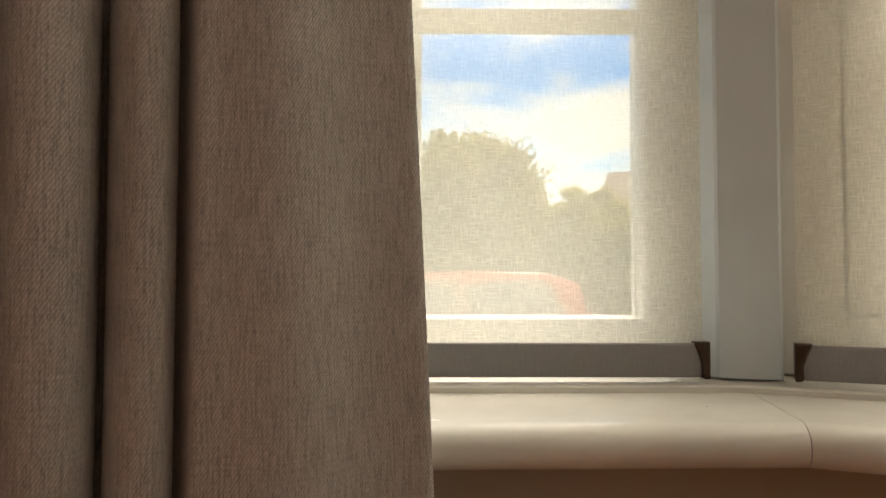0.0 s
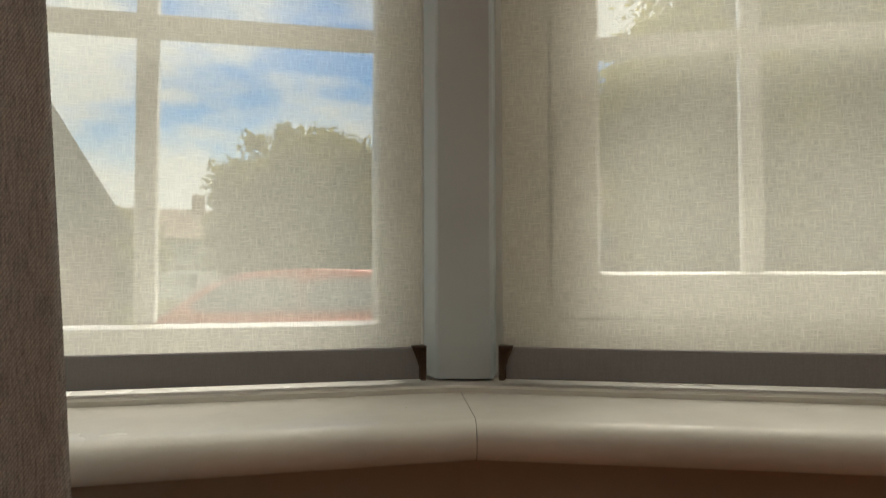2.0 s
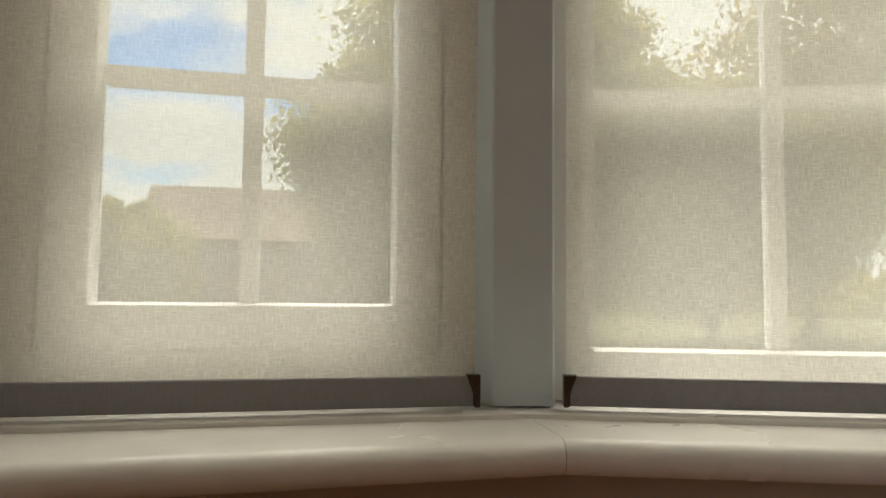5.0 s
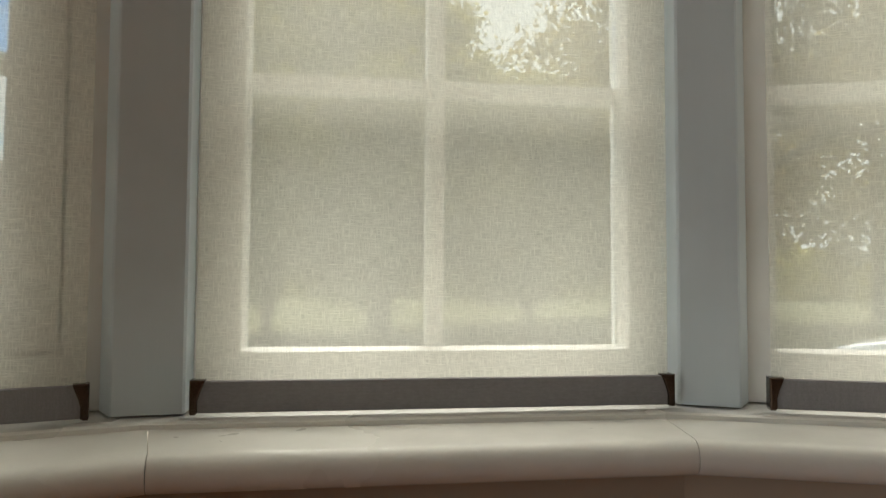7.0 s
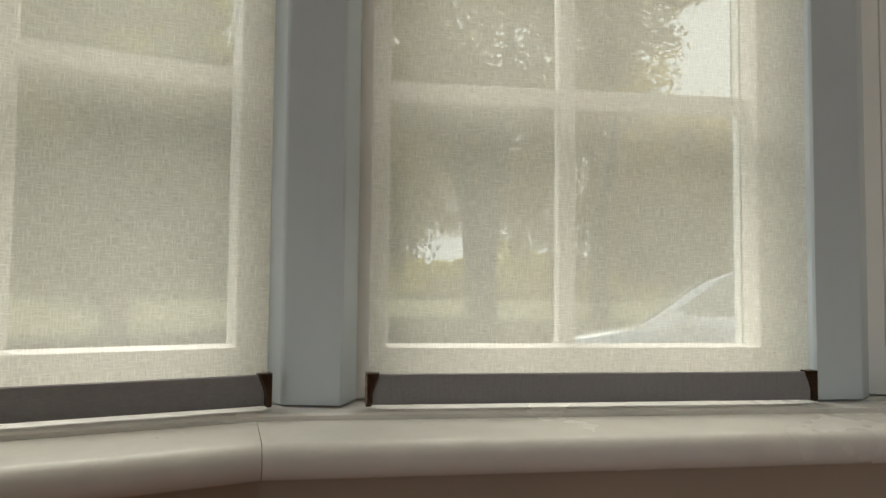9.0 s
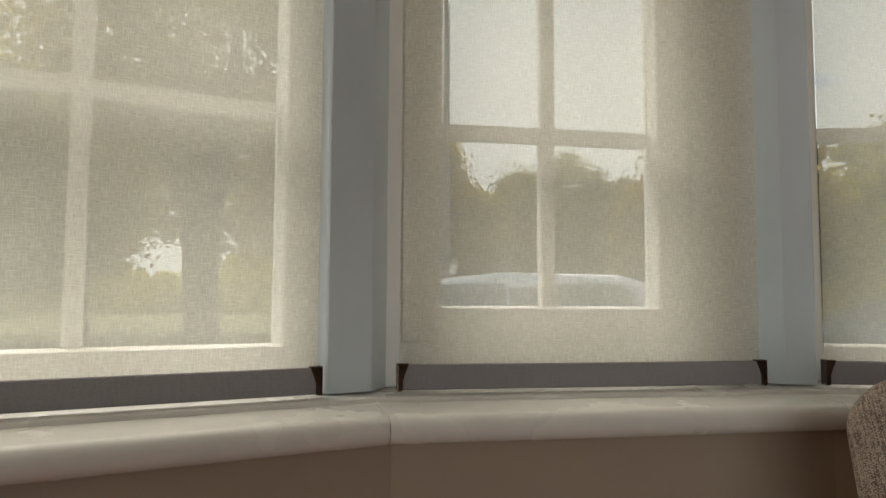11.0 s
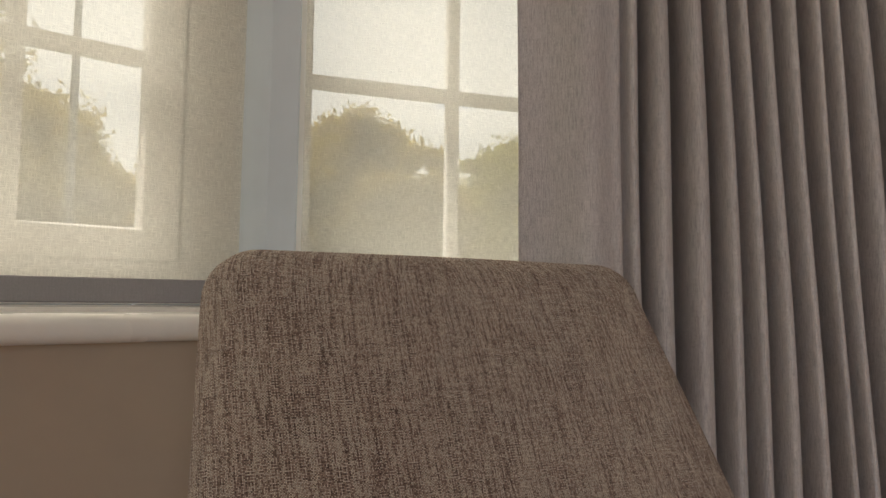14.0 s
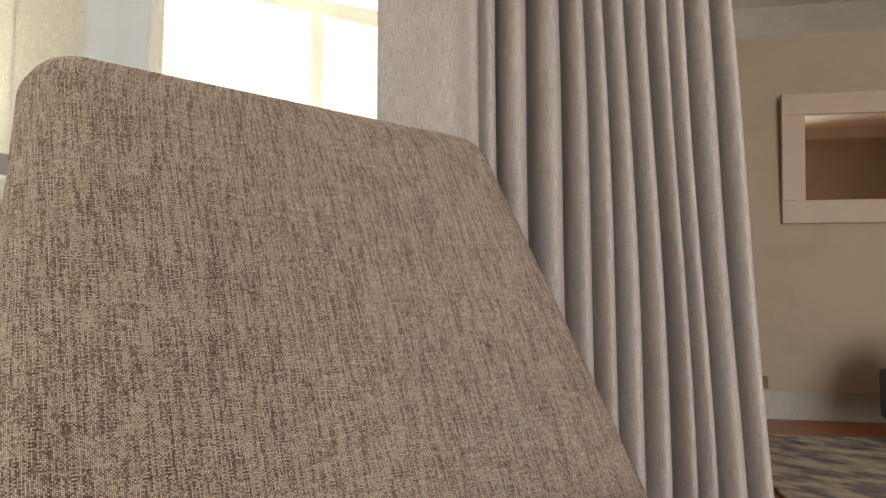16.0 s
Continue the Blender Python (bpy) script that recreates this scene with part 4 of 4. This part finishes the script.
def tree(label, at, height, crown_w, crown_lo, trunk_r, mat, seed, n_leaf=5000, leaf=0.16, fork=False, dome=True, open_=0.0):
    rnd = random.Random(seed)
    t = thing("tree", label, "tree", "trees beyond the street", at=at)
    bm = bmesh.new()
    lean = Vector((rnd.uniform(-0.4, 0.4), rnd.uniform(-0.4, 0.4), 0))
    top_z = height * 0.82
    stems = [(lean, 1.0)] if not fork else [(lean + Vector((1.3, 0.9, 0)), 0.8), (lean + Vector((-0.9, -1.2, 0)), 0.75)]
    tips = []
    for ln, sc in stems:
        path = [Vector((0, 0, -0.15)), Vector((0, 0, height * 0.10))]
        for k in range(1, 6):
            f = k / 5
            path.append(ln * f * (1.5 if fork else 1.0) + Vector((rnd.uniform(-.1, .1), rnd.uniform(-.1, .1), height * 0.10 + (top_z - height * 0.10) * f)))
        rad = [trunk_r * sc * q for q in (1.35, 1.0, 0.85, 0.66, 0.45, 0.25, 0.08)]
        tube(bm, path, rad, 10)
        for k in range(14):
            f = rnd.uniform(0.25, 0.95)
            p = path[1].lerp(path[-1], f)
            a = rnd.uniform(0, 2 * math.pi)
            ln2 = crown_w * rnd.uniform(0.45, 0.85) * (1.05 - 0.6 * f)
            q = p + Vector((math.cos(a) * ln2, math.sin(a) * ln2, ln2 * rnd.uniform(0.05, 0.5)))
            mid = (p + q) / 2 + Vector((0, 0, 0.12 * ln2))
            r0 = trunk_r * 0.30 * (1.1 - f)
            tube(bm, [p, mid, q], [r0, r0 * 0.6, r0 * 0.15], 6)
            tips += [q, mid]
    part("trunk", bm, M_BARK, t, smooth=True)
    # crown: clumps on an uneven shell, each of many small leaves
    zc, hz = (height + crown_lo) / 2, (height - crown_lo) / 2
    clumps = []
    for k in range(max(80, int(crown_w * 70))):
        while True:
            v = Vector((rnd.uniform(-1, 1), rnd.uniform(-1, 1), rnd.uniform(-1, 1)))
            if 0.35 < v.length < 1.0:
                break
        if v.length < 0.75 and rnd.random() < 0.5:
            v = v.normalized() * rnd.uniform(0.75, 1.0)
        if not dome and v.z > 0:
            v.x *= 1 - 0.45 * v.z
            v.y *= 1 - 0.45 * v.z
        if dome and v.z < 0:
            v.x *= 1.06
            v.y *= 1.06
        if rnd.random() < open_ and v.z < 0.3:
            continue
        c = Vector((v.x * crown_w * rnd.uniform(0.86, 1.05), v.y * crown_w * rnd.uniform(0.86, 1.05), zc + v.z * hz * rnd.uniform(0.9, 1.05)))
        clumps.append((c, rnd.uniform(0.22, 0.50) * crown_w * 0.38))
    clumps += [(q, 0.15 * crown_w) for q in tips if q.z > crown_lo]
    rng = np.random.default_rng(seed)
    leaf *= 0.52
    per = max(12, 3 * n_leaf // len(clumps))
    mid = np.repeat(np.array([tuple(c) for c, _ in clumps]), per, axis=0)
    rad = np.repeat(np.array([q for _, q in clumps]), per)[:, None]
    at_ = mid + rng.normal(size=mid.shape) * rad * np.array((0.56, 0.56, 0.45))
    at_ = at_[at_[:, 2] > crown_lo * 0.6]
    verts, faces = leaf_quads(rng, at_, leaf)
    me = bpy.data.meshes.new("crown")
    me.from_pydata(verts, [], faces)
    me.materials.append(mat)
    ob = new("crown", me)
    ob.parent = t
    return t


def car(label, at, heading, paint_mat, length=4.2, height=1.46, width=1.78, suv=False, number_bar=True):
    """A parked car, nose along +x before it is turned: body, glass house, wheels, lamps."""
    t = thing("car", label, "car", "parked cars", at=at)
    t.rotation_euler = (0, 0, radians(heading))
    L, H, W = length / 2, height, width / 2
    belt = H * 0.60
    prof = [(-L, 0.32), (-L * 1.0, belt * 0.80), (-L * 0.95, belt * 1.02), (L * 0.30, belt), (L * 0.62, belt * 0.93), (L * 0.92, belt * 0.80), (L, belt * 0.60), (L, 0.30), (L * 0.8, 0.20), (-L * 0.9, 0.22)]

    def loft(outline, halves, bev):
        bm = bmesh.new()
        rings = []
        for hw, sx in halves:
            rings.append([bm.verts.new((x * sx, hw, z)) for x, z in outline])
        k = len(outline)
        for r0, r1 in zip(rings, rings[1:]):
            for j in range(k):
                bm.faces.new((r0[j], r0[(j + 1) % k], r1[(j + 1) % k], r1[j]))
        bm.faces.new(rings[0])
        bm.faces.new(rings[-1])
        if bev:
            bmesh.ops.bevel(bm, geom=bm.edges[:], offset=bev, segments=2, profile=0.6, affect="EDGES")
        return bm

    part("body", loft(prof, [(-W, 0.95), (-W * 0.93, 1.0), (W * 0.93, 1.0), (W, 0.95)], 0.03), paint_mat, t, smooth=True)
    back = -L * (0.93 if suv else 0.80)
    roof = [(back, belt), (back * 0.94, H * 0.90), (back * 0.72, H * 0.985), (-L * 0.15, H), (L * 0.12, H * 0.965), (L * 0.30, H * 0.86), (L * 0.56, belt * 0.96)]
    part("roof", loft(roof, [(-W * 0.90, 1.0), (-W * 0.70, 1.0), (W * 0.70, 1.0), (W * 0.90, 1.0)], 0.03), paint_mat, t, smooth=True)
    zmid = belt + 0.09

    def side_glass(y, x0, x1, x2, x3):
        bm = bmesh.new()
        top = H * 0.925
        n = 8
        ring_a, ring_b = [], []
        pts = [(x0, zmid), (x1, zmid)]
        for k in range(n + 1):
            f = k / n
            pts.append((x2 + (x3 - x2) * f, top - 0.05 * (1 - f) ** 2 + 0.012 * math.sin(math.pi * f)))
        for x, z in pts:
            yy = y * (W * 0.90 + 0.006)
            ring_a.append(bm.verts.new((x, yy, z)))
            ring_b.append(bm.verts.new((x, yy - 0.016 * y, z)))
        bm.faces.new(ring_a)
        bm.faces.new(ring_b)
        k = len(pts)
        for j in range(k):
            bm.faces.new((ring_a[j], ring_a[(j + 1) % k], ring_b[(j + 1) % k], ring_b[j]))
        return bm

    for y in (-1, 1):
        part("side_window", side_glass(y, -L * 0.16, L * 0.44, L * 0.22, -L * 0.14), M_CARGLASS, t)
        part("side_window", side_glass(y, back * 0.86, -L * 0.175, -L * 0.16, back * 0.74), M_CARGLASS, t)
    bm = bmesh.new()
    q = [(L * 0.575, -W * 0.80, belt * 0.99), (L * 0.575, W * 0.80, belt * 0.99), (L * 0.315, W * 0.66, H * 0.895), (L * 0.315, -W * 0.66, H * 0.895)]
    a = [bm.verts.new(p) for p in q]
    b = [bm.verts.new((p[0] - 0.02, p[1], p[2] - 0.03)) for p in q]
    bm.faces.new(a)
    bm.faces.new(b)
    for j in range(4):
        bm.faces.new((a[j], a[(j + 1) % 4], b[(j + 1) % 4], b[j]))
    part("windscreen", bm, M_CARGLASS, t)
    for x in (-L * 0.60, L * 0.64):
        for y in (-1, 1):
            bm = bmesh.new()
            bmesh.ops.create_cone(bm, cap_ends=True, segments=28, radius1=0.315, radius2=0.315, depth=0.2,
                                  matrix=Matrix.Translation((x, y * (W - 0.10), 0.315)) @ Matrix.Rotation(radians(90), 4, "X"))
            bmesh.ops.bevel(bm, geom=bm.edges[:], offset=0.02, segments=2, affect="EDGES")
            tyre = part("wheel", bm, M_TYRE, t)
            bm = bmesh.new()
            bmesh.ops.create_cone(bm, cap_ends=True, segments=20, radius1=0.20, radius2=0.17, depth=0.03,
                                  matrix=Matrix.Translation((x, y * (W + 0.006), 0.315)) @ Matrix.Rotation(radians(-90 * y), 4, "X"))
            part("rim", bm, M_RIM, tyre)
    for y in (-1, 1):
        part("headlight", new_box((L * 0.90, y * W * 0.55 - 0.16, belt * 0.62), (L * 0.985, y * W * 0.55 + 0.16, belt * 0.76), bevel=0.03), M_LAMPGLASS, t)
        part("tail_light", new_box((-L * 0.995, y * W * 0.72 - 0.11, belt * 0.72), (-L * 0.93, y * W * 0.72 + 0.11, belt * 0.95), bevel=0.02), M_REDLAMP, t)
        part("wing_mirror", new_box((L * 0.36, y * W * 1.0 - 0.09 + 0.05 * y, belt + 0.0), (L * 0.42, y * W * 1.0 + 0.09 + 0.05 * y, belt + 0.13), bevel=0.02), paint_mat, t)
    return t


car("orange-red hatchback parked at the near kerb", (-0.15, 9.45, GROUND + 0.004), 176, M_RED, 4.6, 1.47)
car("white estate car parked in front of the trees", (9.75, -0.45, GROUND + 0.004), 90, M_WHITE_CAR, 5.0, 1.74, 1.85, suv=True)
car("silver car parked farther along the street", bearing(-121, 19, GROUND), 62, M_SILVER_CAR, 4.3, 1.45)
car("white car parked farther along the street", bearing(-126, 23, GROUND), 62, M_WHITE_CAR, 4.3, 1.45)

tree("dense dome of a clipped dark green evergreen", bearing(1.3, 24), 6.1, 3.1, 0.2, 0.28, M_LEAF_DARK, 5, 25000, 0.26)
tree("low dark shrub tree beside the timbered house", bearing(16, 26), 3.6, 2.2, 0.2, 0.14, M_LEAF_DARK, 15, 6000, 0.24)
tree("small green tree in front of the brick house", bearing(-10, 25), 4.6, 2.1, 0.2, 0.14, M_LEAF, 6, 10000, 0.24)
tree("low green shrub tree beside the evergreen", bearing(-5.2, 27), 4.5, 2.3, 0.2, 0.14, M_LEAF_DARK, 16, 9000, 0.24)
tree("tall green tree with a full rounded crown", bearing(-34, 18), 9.4, 3.8, 1.0, 0.30, M_LEAF, 7, 25000, 0.26)
tree("tall green tree in full leaf at the park edge", bearing(-43, 19), 10.4, 4.3, 0.8, 0.34, M_LEAF, 11, 27000, 0.26, dome=False)
tree("spreading green tree in full leaf at the park edge", bearing(-55, 22), 7.8, 4.4, 1.0, 0.34, M_LEAF, 12, 23000, 0.26)
tree("old forked tree with dark trunks and a thin crown", bearing(-71, 17), 12.0, 4.8, 4.8, 0.46, M_LEAF_GOLD, 21, 15000, 0.26, fork=True, open_=0.4)
tree("park tree with a slim trunk and a thin crown", bearing(-62, 30), 11.0, 5.0, 2.4, 0.28, M_LEAF_GOLD, 22, 12000, 0.30, open_=0.45)
tree("park tree in yellowing leaf", bearing(-80, 27), 10.0, 5.0, 1.6, 0.30, M_LEAF_GOLD, 23, 10000, 0.30, open_=0.45)
tree("yellowing tree behind the white car", bearing(-88, 22), 6.4, 2.7, 0.8, 0.22, M_LEAF_GOLD, 24, 15000, 0.24, dome=False)
tree("green tree with an uneven crown behind the white car", bearing(-99, 25), 6.2, 3.0, 0.6, 0.24, M_LEAF_DARK, 25, 15000, 0.26)
tree("yellowing rounded tree beside the street", bearing(-111.5, 17), 5.8, 2.3, 0.5, 0.24, M_LEAF_GOLD, 26, 20000, 0.24)
tree("green tree beside the street", bearing(-124, 24), 6.6, 3.2, 0.6, 0.24, M_LEAF, 27, 15000, 0.26)


tree("slender tree with hanging twigs beside the street", bearing(-81, 10.5), 9.5, 1.7, 4.7, 0.10, M_LEAF_GOLD, 31, 7000, 0.15)

lamp_post = thing("street_lamp", "slim pale grey steel lamp post by the kerb", "street lamp", at=(12.9, -0.03, GROUND))
bm = bmesh.new()
tube(bm, [(0, 0, -0.1), (0, 0, 1.2), (0, 0, 6.6)], [0.095, 0.075, 0.05], 14)
part("pole", bm, M_KERB, lamp_post, smooth=True)
bm = bmesh.new()
tube(bm, [(0, 0, 6.55), (-0.25, 0.05, 6.85), (-0.9, 0.15, 6.95)], [0.04, 0.035, 0.03], 10)
part("arm", bm, M_KERB, lamp_post, smooth=True)
part("lantern", new_box((-1.35, 0.02, 6.88), (-0.85, 0.28, 7.02), bevel=0.03), M_LAMPGLASS, lamp_post)


def woods():
    """A far belt of trees that closes the park."""
    rnd = random.Random(40)
    verts, faces = [], []
    for k in range(26000):
        a = radians(rnd.uniform(-150, 60))
        r = rnd.uniform(70, 95)
        crown = 4.6 + 2.6 * noise.noise(Vector((a * 9, 0.3, 0))) + 1.6 * noise.noise(Vector((a * 40, 2.3, 0)))
        z = GROUND + rnd.uniform(0.0, 1.0) ** 0.8 * crown
        c = Vector((0.6 - r * math.sin(a), 0.1 + r * math.cos(a), z))
        q = Euler((rnd.uniform(-1.2, 1.2), rnd.uniform(-1.2, 1.2), rnd.uniform(0, 6.3))).to_matrix()
        s = rnd.uniform(0.8, 1.5)
        b = len(verts)
        for w in ((-0.5, 0, 0), (0, -0.4, 0.06), (0.5, 0, 0), (0, 0.4, 0.06)):
            verts.append(tuple(c + q @ (Vector(w) * s)))
        faces.append((b, b + 1, b + 2, b + 3))
    me = bpy.data.meshes.new("far_woods")
    me.from_pydata(verts, [], faces)
    me.materials.append(M_LEAF)
    tagged(new("far_woods", me), "far belt of trees round the park", "woods", kind="stuff")


woods()


def house(label, at, turn, w, d, eave, ridge, wall_mat, roof_mat, timber=False, windows=4, gable_front=False):
    t = thing("house", label, "house", at=at)
    t.rotation_euler = (0, 0, radians(turn))
    part("wall", new_box((-w / 2, 0, 0), (w / 2, d, eave)), wall_mat, t)
    bm = bmesh.new()
    o = 0.35
    if gable_front:
        tri = [(-w / 2 - o, eave - 0.2), (w / 2 + o, eave - 0.2), (0, ridge)]
        a = [bm.verts.new((x, -o, z)) for x, z in tri]
        b = [bm.verts.new((x, d + o, z)) for x, z in tri]
    else:
        tri = [(-o, eave - 0.15), (d + o, eave - 0.15), (d / 2, ridge)]
        a = [bm.verts.new((-w / 2 - o, y, z)) for y, z in tri]
        b = [bm.verts.new((w / 2 + o, y, z)) for y, z in tri]
    bm.faces.new(a)
    bm.faces.new(b)
    for j in range(3):
        bm.faces.new((a[j], a[(j + 1) % 3], b[(j + 1) % 3], b[j]))
    roof = part("roof", bm, roof_mat, t)
    cx = w * 0.22
    if not gable_front:
        part("chimney", new_box((cx - 0.35, d * 0.5 - 0.35, ridge - 0.9), (cx + 0.35, d * 0.5 + 0.35, ridge + 0.9), bevel=0.02), M_FARBRICK, roof)
    for k in range(windows):
        x = -w / 2 + w * (k + 0.5) / windows
        for z in ((eave * 0.18, eave * 0.42), (eave * 0.60, eave * 0.86)):
            wi = part("window", new_box((x - 0.55, -0.06, z[0]), (x + 0.55, -0.002, z[1]), bevel=0.01), M_OUTFRAME, t)
            for sx in (-0.5, 0.04):
                part("pane", new_box((x + sx, -0.075, z[0] + 0.07), (x + sx + 0.46, -0.061, z[1] - 0.07)), M_CARGLASS, wi)
    if timber:
        n = int(w / 0.75)
        for k in range(n + 1):
            x = -w / 2 + w * k / n
            part("timber", new_box((x - 0.07, -0.055, eave * 0.5), (x + 0.07, -0.001, eave)), M_TIMBER, t)
        for z in (eave * 0.5, eave * 0.98):
            part("timber", new_box((-w / 2, -0.062, z - 0.08), (w / 2, -0.001, z + 0.08)), M_TIMBER, t)
    return t


house("white half-timbered house with a brown roof across the street", bearing(11.0, 42), 14, 9.5, 7, 3.5, 5.3, M_RENDER_WALL, M_ROOF, timber=True)
house("dark house with a steep gable beside the street", bearing(21.5, 17), 22, 3.7, 6, 2.5, 6.0, M_FARBRICK, M_ROOF_DARK, gable_front=True, windows=0)
house("brown brick house with a low tiled roof beyond the trees", bearing(-19.5, 31), -22, 9.5, 7, 3.9, 6.5, M_FARBRICK, M_ROOF, windows=5)


# ---------- porch beside the window ----------
def porch():
    t = thing("porch", "brick porch pier with a white arched timber gable", "porch", at=(5.93, -3.85, GROUND))
    face = Vector((-0.839, 0.545, 0))           # towards the bay
    side = Vector((-0.545, -0.839, 0))          # to the right as seen from the bay
    m = Matrix(((side.x, face.x, 0, 0), (side.y, face.y, 0, 0), (0, 0, 1, 0), (0, 0, 0, 1)))
    core = part("pier", new_box((0.006, -0.444, 0.0), (0.444, -0.006, 3.5), m), M_MORTAR, t, "mortar core of the brick pier")
    spans = [((0.0, 0.2195), (0.2305, 0.45)), ((0.0, 0.1045), (0.1155, 0.335), (0.346, 0.45))]
    firsts = [[part("brick", new_box((x0, -0.45, 0.005), (x1, 0.0, 0.070), m, 0.004, 1), M_BRICK, core) for x0, x1 in row] for row in spans]
    for f in firsts[1]:
        f.location = (0, 0, 0.075)
    for k in range(2, 46):
        for f in firsts[k % 2]:
            ob = new("brick", f.data)
            ob.parent = core
            ob.location = (0, 0, 0.075 * k)
    part("door_post", new_box((0.46, -0.30, 0.0), (0.62, -0.05, 3.48), m, 0.008), M_OUTFRAME, t, "white painted timber post")
    part("side_screen", new_box((0.63, -0.18, 0.0), (1.9, -0.12, 3.48), m, 0.004), M_OUTFRAME, t, "white panelled porch side")
    # curved bracket rising away from the pier, and the gable's soffit above it
    bm = bmesh.new()
    ring = []
    for k in range(13):
        a = radians(90 * k / 12)
        ring.append((0.02 - 0.75 * (1 - math.cos(a)), 3.49 + 1.50 * math.sin(a)))
    ring += [(0.50, 4.99), (1.9, 4.99), (1.9, 3.485), (0.02, 3.485)]
    a = [bm.verts.new(m @ Vector((x, -0.02, z))) for x, z in ring]
    b = [bm.verts.new(m @ Vector((x, -0.20, z))) for x, z in ring]
    bm.faces.new(a)
    bm.faces.new(b)
    for j in range(len(ring)):
        k = (j + 1) % len(ring)
        bm.faces.new((a[j], a[k], b[k], b[j]))
    part("arched_gable", bm, M_OUTFRAME, t, "white painted arched gable board")
    part("roof", new_box((-0.85, -2.2, 4.995), (2.2, 0.15, 5.15), m, 0.01), M_ROOF, t)
    return t


porch()
